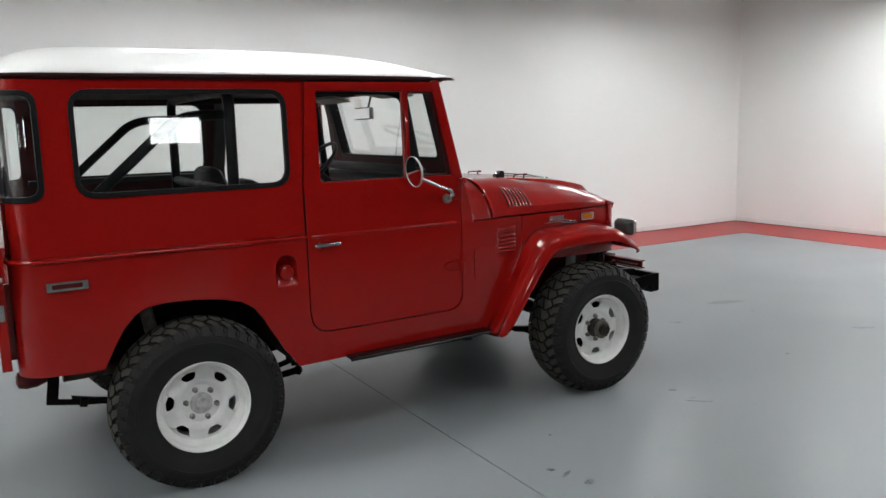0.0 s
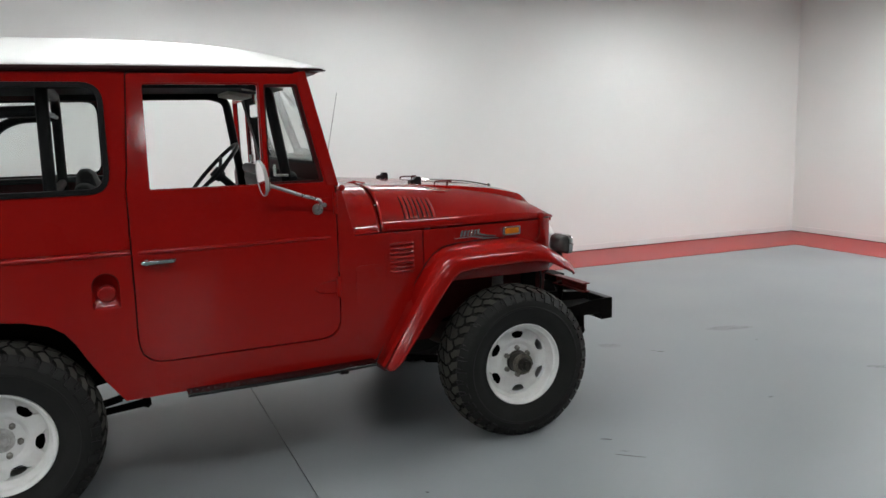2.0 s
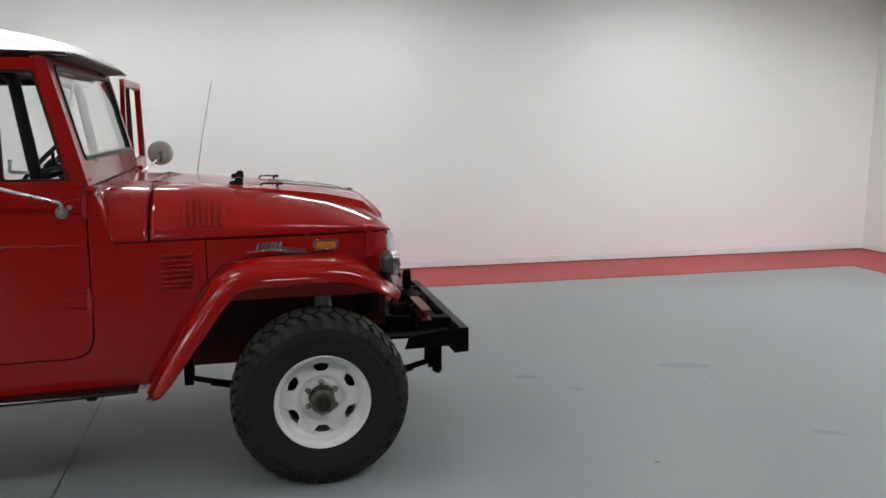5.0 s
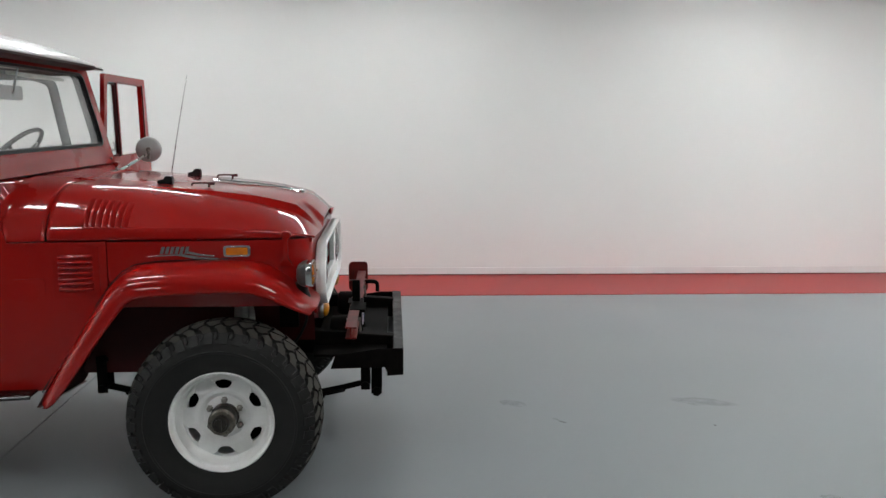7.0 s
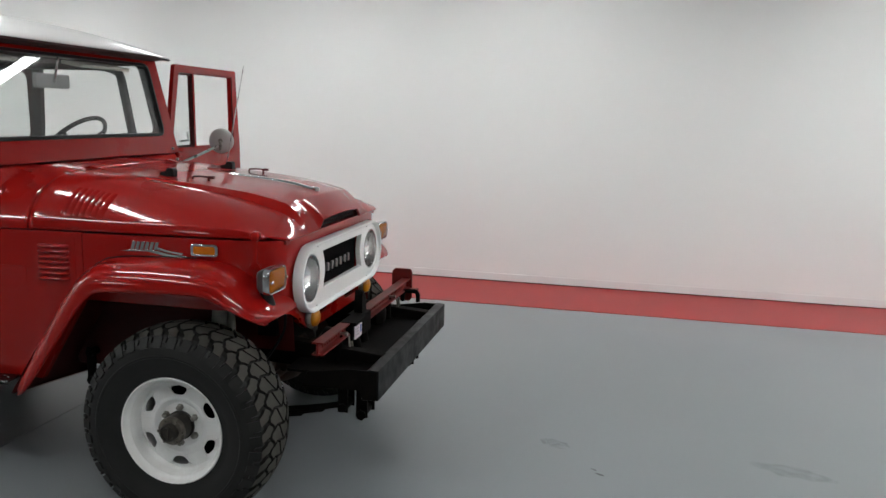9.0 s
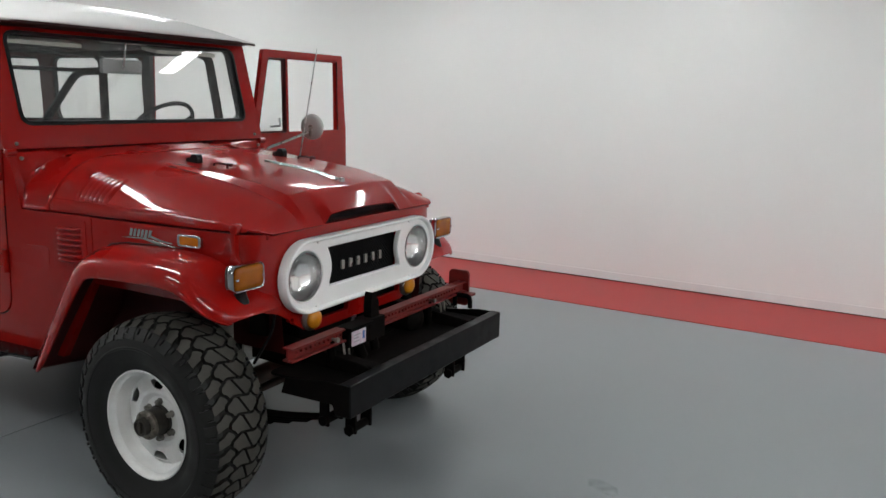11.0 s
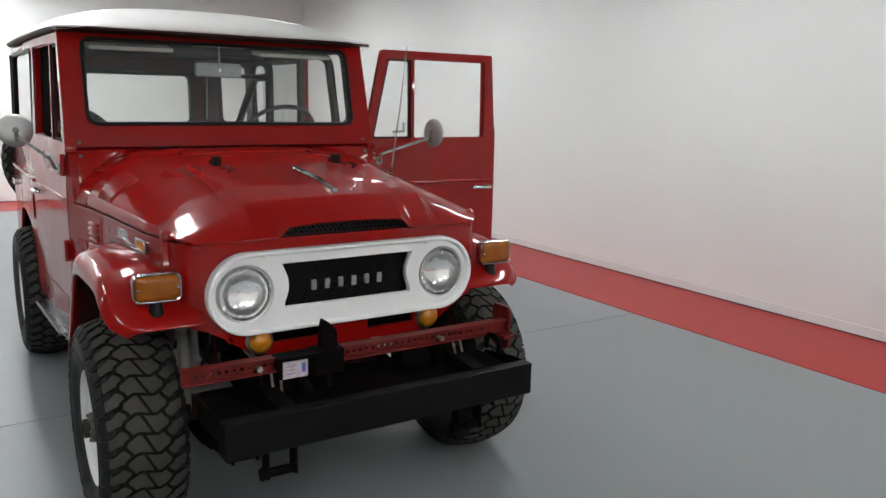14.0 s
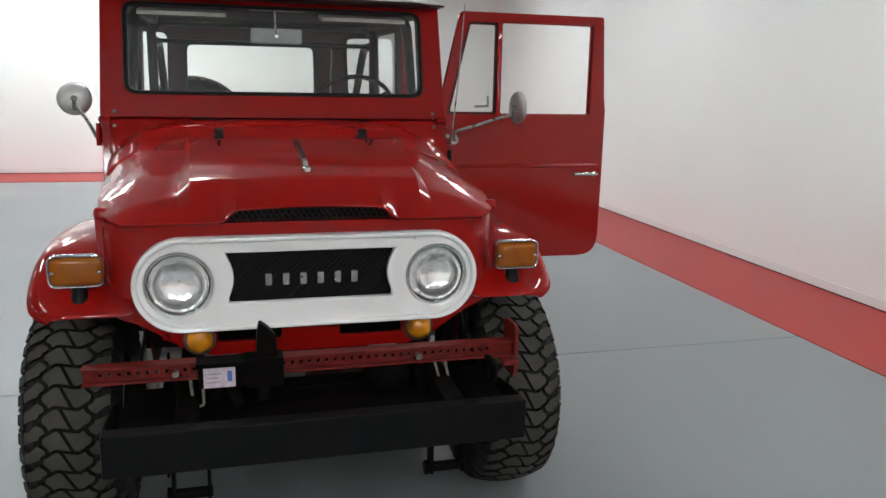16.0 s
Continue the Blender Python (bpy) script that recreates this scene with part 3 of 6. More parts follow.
def build_roof():
    bm = bmesh.new()
    nx, ny = 56, 44
    rows = []
    for i in range(nx + 1):
        v = math.sin((i / nx - 0.5) * math.pi)
        x = 0.318 + 1.045 * v
        row = []
        for j in range(ny + 1):
            u = math.sin((j / ny - 0.5) * math.pi)
            # plan with rounded rear corners and a slightly bowed front
            w = 0.782 * (1 - 0.10 * max(0.0, -v - 0.85) / 0.15) * (1 - 0.045 * smooth_step(0.2, 1.0, v))
            y = w * u
            xx = x + (0.012 * (1 - u * u) if v > 0.9 else 0)
            row.append((xx, y, roof_z(x, 0.782 * u)))
        rows.append(row)
    rings(bm, rows, False, False)
    roof = part("roof", bm, ROOFWHITE, truck, "glossy white domed roof cap", smooth=60)
    mod = roof.modifiers.new("shell", "SOLIDIFY")
    mod.thickness, mod.offset = 0.02, -1
    # drip gutter all round
    loop = []
    for k in range(80):
        a = 2 * math.pi * k / 80
        c, sn = math.cos(a), math.sin(a)
        u = math.copysign(abs(c) ** 0.16, c)
        w = math.copysign(abs(sn) ** 0.16, sn)
        x = 0.318 + 1.045 * u
        loop.append((x, 0.782 * w * (1 - 0.045 * smooth_step(0.2, 1.0, u)), 0))
    bm = bmesh.new()
    rows = [[(0.318 + (x - 0.318) * q, y * q, z) for x, y, _ in loop] for q, z in ((0.93, 1.800), (1.000, 1.803), (1.012, 1.812), (1.012, 1.822), (0.995, 1.824), (0.93, 1.824), (0.93, 1.800))]
    rings(bm, rows, True, False)
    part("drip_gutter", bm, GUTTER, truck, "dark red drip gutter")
    # lining under the cap
    bm = bmesh.new()
    box(bm, -0.69, 1.27, -0.70, 0.70, 1.775, 1.797)
    part("headliner", bm, HEADLINER, truck, "dark roof lining")


def build_windscreen():
    def pl(u, v, d):
        return Vector((1.408 - (v - 1.30) * 0.25 - d, u, v))
    bm = bmesh.new()
    outline = rpoly([(-0.748, 1.302), (0.748, 1.302), (0.736, 1.812), (-0.736, 1.812)], 0.01, 2)
    panel(bm, outline, [rrect(-0.642, 0.642, 1.404, 1.779, 0.05)], pl, 0.055)
    fr = part("windscreen_frame", bm, [RED, SHADED_DARKRED], truck, bevel=0.006)
    bm = bmesh.new()
    panel(bm, rrect(-0.650, 0.650, 1.397, 1.785, 0.055), [rrect(-0.635, 0.635, 1.412, 1.770, 0.042)], lambda u, v, d: pl(u, v, d - 0.006), 0.064)
    part("seal", bm, SEAL, fr, "black rubber windscreen seal", bevel=0.003)
    bm = bmesh.new()
    panel(bm, rrect(-0.636, 0.636, 1.411, 1.771, 0.043), [], lambda u, v, d: pl(u, v, 0.008 + d), 0.005)
    pane = part("pane", bm, DUSTYGLASS, fr, "clear windscreen glass with a film of dust")
    pane.visible_shadow = False
    # dark lip over the windscreen, bowed up in the middle
    bm = bmesh.new()
    rows = []
    for k in range(25):
        y = -0.745 + 1.49 * k / 24
        up = 0.014 * (1 - (y / 0.745) ** 2)
        rows.append([(1.25, y, 1.806), (1.34, y, 1.809 + up), (1.368, y, 1.806 + up), (1.371, y, 1.811 + up), (1.33, y, 1.824 + up), (1.25, y, 1.824)])
    rings(bm, rows)
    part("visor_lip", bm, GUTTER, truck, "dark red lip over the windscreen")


HOOD_EDGE = [(1.40, 0.745), (1.62, 0.705), (1.83, 0.682), (2.36, 0.640), (2.52, 0.613), (2.58, 0.596), (2.62, 0.570), (2.645, 0.540)]


def hood_facet(x):
    """Width and drop of the narrow facet beside the raised middle; it opens towards the front."""
    k = max(0.0, min(1.0, (x - 1.88) / 0.68))
    return 0.006 + 0.030 * k, 0.001 + 0.036 * k


def hood_top(x, y):
    """The bonnet's upper surface: a flat middle, a ridge on either side, and a facet falling to the shoulder."""
    e = lerp_table(x, HOOD_EDGE)
    a = min(abs(y), e)
    edge = 1.072
    r = lerp_table(x, [(1.62, 0.40), (1.9, 0.372), (2.58, 0.349)])
    crest = curve_table(x, [(1.62, 1.283), (1.80, 1.276), (2.0, 1.264), (2.35, 1.235), (2.47, 1.214), (2.545, 1.196), (2.60, 1.180)])
    sag = lerp_table(x, [(1.62, 0.004), (2.2, 0.010), (2.58, 0.019)])
    if a <= r:
        return crest - sag * (a / r) ** 2
    f, g = hood_facet(x)
    if a <= r + f:
        return crest - sag - g * (a - r) / f
    sag += g
    r += f
    p = lerp_table(x, [(1.62, 2.5), (1.76, 2.15), (1.90, 1.75), (2.10, 1.5), (2.6, 1.35)])
    q = lerp_table(x, [(1.62, 0.78), (1.9, 0.82), (2.1, 0.90), (2.3, 0.96), (2.6, 0.96)])
    v = (a - r) / (e - r)
    low = edge + lerp_table(x, [(1.62, 0.052), (2.2, 0.046), (2.45, 0.034), (2.6, 0.010)])
    if v < 0.95:
        return low + (crest - sag - low) * max(0.0, 1 - (v / 0.95) ** p) ** q
    k = (v - 0.95) / 0.05
    return edge + (low - edge) * math.sqrt(max(0.0, 1 - k * k))


def hood_z(x, y):
    """Bonnet height; past the front crease it falls to the lip, which arches over the air inlet."""
    xc = 2.555 - 0.02 * min(1.0, abs(y) / 0.35) ** 2 + 0.03 * smooth_step(0.33, 0.5, abs(y))
    if x <= xc:
        return hood_top(x, y)
    top = hood_top(xc, y)
    lip = 1.068 + 0.034 * (1 - smooth_step(0.218, 0.266, abs(y))) + 0.012 * max(0.0, 1 - (y / 0.26) ** 2)
    s = min(1.0, (x - xc) / (2.642 - xc))
    return top - (top - lip) * (0.32 * s ** 2 + 0.68 * s)


def build_hood():
    bm = bmesh.new()
    nx = 84
    rows = []
    for i in range(nx + 1):
        x = 1.618 + (2.642 - 1.618) * (1 - (1 - i / nx) ** 1.5)
        e = lerp_table(x, HOOD_EDGE)
        r = lerp_table(x, [(1.62, 0.40), (1.9, 0.372), (2.58, 0.349)])
        fillet = lerp_table(x, [(1.62, 0.03), (1.9, 0.012), (2.2, 0.005)])
        f = max(hood_facet(x)[0], fillet)
        half = [(r - fillet) * k / 22 for k in range(23)] + [r, r + f] + [r + f + (e - r - f) * math.sin(k / 30 * math.pi / 2) for k in range(1, 31)]
        rows.append([(x + 0.012 * (1 - (y / e) ** 2) * smooth_step(2.3, 2.64, x), y, hood_z(x, y)) for y in [-v for v in half[:0:-1]] + half])
    rings(bm, rows, False, False)
    hood = part("bonnet", bm, RED, truck, "glossy red bonnet with a raised middle", smooth=14)
    mod = hood.modifiers.new("sheet", "SOLIDIFY")
    mod.thickness, mod.offset = 0.010, -1
    # cowl between bonnet and windscreen
    bm = bmesh.new()
    rows = []
    for i in range(13):
        x = 1.398 + 0.212 * i / 12
        e = lerp_table(x, HOOD_EDGE)
        low = 1.30 - 0.228 * smooth_step(1.405, 1.475, x)
        row = []
        for j in range(61):
            u = math.sin((j / 60 - 0.5) * math.pi)
            full = 1.072 + (1.298 - 0.012 * i / 12 - 1.072) * max(0.0, 1 - abs(u) ** 5.2) ** 0.72
            row.append((x, e * u, max(low, full) if abs(u) > 0.5 else full))
        rows.append(row)
    rings(bm, rows, False, False)
    cowl = part("cowl", bm, RED, truck, smooth=60)
    mod = cowl.modifiers.new("sheet", "SOLIDIFY")
    mod.thickness, mod.offset = 0.010, -1


NOSE = [(1.836, 0.680), (2.36, 0.637), (2.50, 0.614), (2.555, 0.600), (2.592, 0.580), (2.616, 0.552), (2.628, 0.515), (2.632, 0.47), (2.638, 0.0)]


def nose_map():
    run = [(0.0, 2.638, 0.0)]
    pts = NOSE[::-1]
    s = 0.0
    for (xa, ya), (xb, yb) in zip(pts, pts[1:]):
        s += math.hypot(xb - xa, yb - ya)
        run.append((s, xb, yb))
    def place(u, v, d):
        a = min(abs(u), run[-1][0])
        for (s0, xa, ya), (s1, xb, yb) in zip(run, run[1:]):
            if a <= s1 + 1e-9:
                t = (a - s0) / (s1 - s0)
                n = Vector((yb - ya, -(xb - xa))).normalized()
                x, y = xa + (xb - xa) * t + n.x * d * (1 if n.x < 0 else -1), ya + (yb - ya) * t
                if s0 > 0.55:
                    x, y = xa + (xb - xa) * t, y - d
                return Vector((x, math.copysign(y, u) if u else 0.0, v))
    return place, [r[0] for r in run]


def build_nose():
    place, ss = nose_map()
    end = ss[-1]
    top, side = 1.064, 0.80
    low = [(-end, side), (-0.60, 0.785), (-0.515, 0.765), (-0.46, 0.735), (-0.37, 0.672), (-0.30, 0.655), (0.30, 0.655), (0.37, 0.672), (0.46, 0.735), (0.515, 0.765), (0.60, 0.785), (end, side)]
    bm = bmesh.new()
    slots = [rrect(-0.285, -0.095, 0.695, 0.735, 0.01, 3), rrect(0.085, 0.285, 0.695, 0.735, 0.01, 3)]
    hole = [tuple((-0.435 + 0.011 * math.cos(a), 0.722 + 0.011 * math.sin(a))) for a in (2 * math.pi * k / 10 for k in range(10))]
    grille = rrect(-0.262, 0.262, 0.812, 0.990, 0.01, 2)
    panel(bm, low + [(end, top), (-end, top)], slots + [hole, grille] + [[(y + 0.094 * math.cos(2 * math.pi * k / 32), 0.886 + 0.094 * math.sin(2 * math.pi * k / 32)) for k in range(32)] for y in (-0.390, 0.390)], place, 0.02, [c for s in ss[1:-1] for c in (s, -s)])
    part("nose_panel", bm, RED, truck, bevel=0.003)
    bm = bmesh.new()
    box(bm, 2.48, 2.56, -0.50, 0.50, 0.665, 1.05)
    part("radiator", bm, SHADED_GRIME, truck, "black radiator behind the grille")


build_tub(1)
build_tub(-1)
build_hardtop_side(1)
build_hardtop_side(-1)
build_rear()
build_roof()
build_windscreen()
build_hood()
build_nose()


# ---- doors ----
def door_frame(s):
    """Lays (u from the hinge, z, depth) for the shut right-hand door (-1) or the wide-open left-hand one (1)."""
    if s < 0:
        return lambda u, v, d: Vector((1.388 - u, -(side_y(1.388 - u, v) - d), v))
    return lambda u, v, d: Vector((1.357 - d - 0.06 * max(0.0, v - 1.08) * 0.3, 0.724 + u, v))


def build_door(s):
    pl = door_frame(s)
    outline = rpoly([(0.870, 1.35), (0.868, 0.612), (0.003, 0.612), (0.0, 1.300), (0.108, 1.797), (0.838, 1.795), (0.862, 1.40)], [0.01, 0.105, 0.10, 0.02, 0.02, 0.012, 0.01])
    main = rrect(0.314, 0.786, 1.324, 1.757, 0.008, 2)
    vent = rpoly([(0.294, 1.324), (0.048, 1.324), (0.148, 1.752), (0.294, 1.752)], 0.012, 3)
    bm = bmesh.new()
    panel(bm, outline, [main, vent], lambda u, v, d: pl(u, v, d * (1 - 0.45 * smooth_step(1.28, 1.34, v))), 0.045, (0.2, 0.5), (0.9, 1.075, 1.28, 1.34))
    door = part("door", bm, [RED, SHADED_DARKRED], truck, "red door with a quarter light, standing wide open" if s > 0 else "red door with a quarter light, shut", bevel=0.006)
    # pressed crease at belt height
    bm = bmesh.new()
    rings(bm, [[pl(u, 1.074 - 0.009 * math.cos(a), 0.002 - w * math.sin(a)) for a in (math.pi * k / 8 for k in range(9))] for u, w in ((0.030, 0.002), (0.05, 0.009), (0.3, 0.010), (0.6, 0.010), (0.82, 0.009), (0.845, 0.002))])
    part("crease", bm, RED, door)
    # window channel and quarter light
    bm = bmesh.new()
    panel(bm, rrect(0.309, 0.791, 1.319, 1.762, 0.01, 2), [rrect(0.320, 0.781, 1.328, 1.750, 0.008, 2)], lambda u, v, d: pl(u, v, 0.008 + d), 0.026)
    part("window_channel", bm, [RED], door, bevel=0.002)
    bm = bmesh.new()
    panel(bm, rpoly([(0.299, 1.319), (0.040, 1.319), (0.142, 1.758), (0.299, 1.758)], 0.012, 3), [rpoly([(0.286, 1.334), (0.066, 1.334), (0.160, 1.740), (0.286, 1.740)], 0.012, 3)], lambda u, v, d: pl(u, v, 0.010 + d), 0.02)
    ql = part("quarter_light", bm, SHADED_DARKRED, door, "quarter light in a dark red frame")
    bm = bmesh.new()
    panel(bm, rpoly([(0.288, 1.332), (0.062, 1.332), (0.158, 1.742), (0.288, 1.742)], 0.012, 3), [], lambda u, v, d: pl(u, v, 0.018 + d), 0.004)
    pane = part("pane", bm, GLASS, ql)
    pane.visible_shadow = False
    bm = bmesh.new()
    tube(bm, [pl(0.262, 1.36, 0.025), pl(0.262, 1.40, 0.03), pl(0.262, 1.41, 0.03)], 0.007, 8)
    tube(bm, [pl(0.262, 1.362, 0.03), pl(0.20, 1.358, 0.045)], 0.006, 8)
    part("latch", bm, DULLCHROME, ql, "small chrome catch")
    # outside handle
    bm = bmesh.new()
    rows = []
    for u, h, w in ((0.702, 0.006, 0.016), (0.712, 0.010, 0.026), (0.76, 0.011, 0.030), (0.81, 0.012, 0.031), (0.832, 0.012, 0.030), (0.840, 0.008, 0.022)):
        rows.append([pl(u, 1.034 + h, -w + 0.012), pl(u, 1.034 + h * 0.5, -w), pl(u, 1.034 - h * 0.6, -w), pl(u, 1.034 - h, -w + 0.012)])
    rings(bm, rows)
    handle = part("handle", bm, CHROME, door, "chrome lever handle", bevel=0.002)
    for uu, rr in ((0.818, 0.013), (0.722, 0.009)):
        bm = bmesh.new()
        tube(bm, [pl(uu, 1.034, 0.004), pl(uu, 1.034, -0.022)], rr, 12)
        part("boss", bm, CHROME, handle)
    # hinges: leaf and barrel
    for z, long in ((0.845, 0.085), (1.225, 0.05)):
        bm = bmesh.new()
        rows = []
        for u, h in ((0.008, 0.034), (0.03, 0.034), (0.03 + long * 0.5, 0.030), (0.03 + long * 0.82, 0.022), (0.03 + long, 0.008)):
            rows.append([pl(u, z - h, 0.002), pl(u, z - h * 0.75, -0.005), pl(u, z + h * 0.75, -0.005), pl(u, z + h, 0.002)])
        rings(bm, rows)
        tube(bm, [pl(0.004, z - 0.045, -0.012), pl(0.004, z + 0.05, -0.012)], 0.011, 10)
        part("hinge", bm, RED, door)
    # round mirror on a bent arm
    bm = bmesh.new()
    tube(bm, bend([pl(0.085, 1.205, 0.0), pl(0.085, 1.205, -0.03), pl(0.075, 1.245, -0.045), pl(0.17, 1.275, -0.075), pl(0.335, 1.335, -0.140)], 0.03), 0.0075, 10)
    tube(bm, [pl(0.085, 1.203, 0.002), pl(0.085, 1.203, -0.018)], [0.026, 0.02], 14)
    tube(bm, [pl(0.055, 1.222, 0.002), pl(0.055, 1.222, -0.014)], 0.010, 10)
    part("mirror_arm", bm, DULLCHROME, door, "bent chrome mirror arm")
    c = pl(0.348, 1.362, -0.145)
    ax = (pl(1, 1.36, 0) - pl(0, 1.36, 0)).normalized()
    out = (pl(0.3, 1.36, -1) - pl(0.3, 1.36, 0)).normalized()
    ax = (ax * 0.97 + out * (-0.18 if s > 0 else 0.0) + Vector((0, 0, 0.0 if s > 0 else -0.12))).normalized()
    upv = (Vector((0, 0, 1)) - ax * ax.z).normalized()
    side = ax.cross(upv).normalized()
    bm = bmesh.new()
    rows = []
    for r, a in ((0.004, -0.0135), (0.035, -0.013), (0.060, -0.010), (0.071, -0.004), (0.0755, 0.003), (0.0750, 0.008), (0.0730, 0.009), (0.0720, 0.006)):
        rows.append([c + ax * a + (side * math.cos(k * math.pi / 16) + upv * math.sin(k * math.pi / 16)) * r for k in range(32)])
    rings(bm, rows, True, False)
    bm.faces.new(bm.verts[:32])
    back = part("mirror_head", bm, MIRRORBACK, door, "round brushed metal door mirror", smooth=50)
    bm = bmesh.new()
    bm.faces.new([bm.verts.new(c + ax * 0.007 + (side * math.cos(k * math.pi / 16) + upv * math.sin(k * math.pi / 16)) * 0.0728) for k in range(32)])
    part("mirror_glass", bm, MIRROR, back)
    bm = bmesh.new()
    tube(bm, [c - ax * 0.012 - upv * 0.03, c - ax * 0.022 - upv * 0.002], [0.010, 0.007], 10)
    tube(bm, [c - ax * 0.010, c - ax * 0.020], [0.016, 0.012], 14)
    tube(bm, [c - ax * 0.014 - upv * 0.055, c - ax * 0.020 - upv * 0.02], [0.008, 0.010], 10)
    part("mirror_clamp", bm, STEEL, back)


def build_jamb(s):
    """The rebate that the door shuts against."""
    def pl(u, v, d):
        return Vector((1.388 - u, s * (side_y(1.388 - u, v) - d), v))
    bm = bmesh.new()
    panel(bm, rpoly([(0.905, 1.35), (0.905, 0.575), (-0.006, 0.575), (0.012, 1.300), (0.140, 1.800), (0.868, 1.800), (0.898, 1.40)], [0.01, 0.13, 0.12, 0.02, 0.02, 0.02, 0.01]),
          [rpoly([(0.840, 1.35), (0.838, 0.642), (0.033, 0.642), (0.036, 1.300), (0.160, 1.772), (0.812, 1.770), (0.832, 1.40)], [0.01, 0.09, 0.08, 0.02, 0.02, 0.012, 0.01])], pl, 0.03)
    for v in bm.verts:
        v.co.y -= s * 0.048
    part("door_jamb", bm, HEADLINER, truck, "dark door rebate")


build_door(-1)
build_door(1)
build_jamb(-1)
build_jamb(1)


def windscreen_hinge(s):
    """A rounded knuckle where the windscreen folds on the cowl."""
    bm = bmesh.new()
    tube(bm, [(1.418, s * 0.752, 1.292), (1.419, s * 0.748, 1.292), (1.420, s * 0.708, 1.292), (1.420, s * 0.704, 1.292)], [0.008, 0.015, 0.015, 0.009], 14)
    hinge = part("windscreen_hinge", bm, RED, truck, smooth=50)
    for x, z in ((1.403, 1.326), (1.430, 1.268)):
        bm = bmesh.new()
        lathe(bm, [(0.008, -0.004), (0.008, 0.004), (0.0065, 0.007), (0.002, 0.0075)], (x, s * 0.690, z), "x", 1, 8)
        part("bolt", bm, STEEL, hinge)


for s in (-1, 1):
    windscreen_hinge(s)


# ---- front wings ----
def build_fender(s):
    path = [(1.571, 0.441), (1.578, 0.452), (1.64, 0.556), (1.72, 0.684), (1.80, 0.808), (1.855, 0.886), (1.895, 0.928), (1.945, 0.954), (2.02, 0.964), (2.16, 0.968), (2.30, 0.968), (2.41, 0.962), (2.47, 0.946), (2.53, 0.914), (2.585, 0.872),
            (2.626, 0.842), (2.652, 0.820), (2.664, 0.802)]
    outer = [0.800] + [0.820] * 11 + [0.822, 0.824, 0.822, 0.812, 0.790, 0.765]
    rows = []
    n = len(path)
    for i, (x, z) in enumerate(path):
        ax, az = path[max(0, i - 1)]
        bx, bz = path[min(n - 1, i + 1)]
        t = Vector((bx - ax, 0, bz - az)).normalized()
        nn = Vector((-t.z, 0, t.x))
        inner = min(side_y(x, 1.0), lerp_table(x, [(2.50, 0.70), (2.58, 0.585), (2.63, 0.535)])) - 0.02
        lip = lerp_table(x, [(1.571, 0.030), (1.58, 0.062), (1.64, 0.072), (1.9, 0.092), (2.3, 0.080), (2.5, 0.072), (2.62, 0.045), (2.68, 0.028)])
        o = outer[i]
        rise = 0.018 * smooth_step(1.7, 1.95, x) * (1 - smooth_step(2.4, 2.55, x))
        sec = [(inner, rise), (inner + 0.3 * (o - inner), rise * 0.9), (inner + 0.62 * (o - inner), rise * 0.35), (o - 0.050, -0.004), (o - 0.030, -0.011), (o - 0.014, -0.024), (o - 0.004, -0.042),
               (o, -0.062 * lip / 0.08), (o + 0.001, -lip), (o - 0.008, -lip - 0.006), (o - 0.020, -lip), (o - 0.022, -lip * 0.75)]
        rows.append([Vector((x, s * y, z)) + nn * h for y, h in sec])
    bm = bmesh.new()
    rings(bm, rows, False, False)
    # closing edge at the front of the wing
    wing = part("front_wing", bm, RED, truck, "red front wing with a rolled edge", smooth=50)
    mod = wing.modifiers.new("sheet", "SOLIDIFY")
    mod.thickness, mod.offset = 0.006, -1
    sub = wing.modifiers.new("smooth", "SUBSURF")
    sub.levels = sub.render_levels = 2
    bm = bmesh.new()
    seam = []
    for i, (x, z) in enumerate(path[1:11]):
        seam.append((x - 0.014 * (1 - i / 9), s * (side_y(x, 1.0) + 0.001), z + 0.010 + 0.012 * i / 9))
    tube(bm, seam, 0.0026, 6)
    part("wing_seam", bm, SEAL, truck, "dark seam between wing and body")
    # inner wing wall, its red darkened for the shade in the wheel well
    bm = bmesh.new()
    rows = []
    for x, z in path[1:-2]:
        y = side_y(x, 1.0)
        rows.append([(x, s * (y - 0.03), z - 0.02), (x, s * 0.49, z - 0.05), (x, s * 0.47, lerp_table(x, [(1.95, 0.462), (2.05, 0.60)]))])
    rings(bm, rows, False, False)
    part("inner_wing", bm, SHADED_DARKRED, truck, "red inner wing, darkened as in shade")
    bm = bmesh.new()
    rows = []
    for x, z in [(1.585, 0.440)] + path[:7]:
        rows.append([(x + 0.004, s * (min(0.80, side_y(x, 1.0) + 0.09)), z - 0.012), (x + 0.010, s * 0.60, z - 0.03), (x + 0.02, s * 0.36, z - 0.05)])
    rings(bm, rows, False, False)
    part("splash_panel", bm, SHADED_DARKRED, truck, "red splash panel behind the wheel, darkened as in shade")


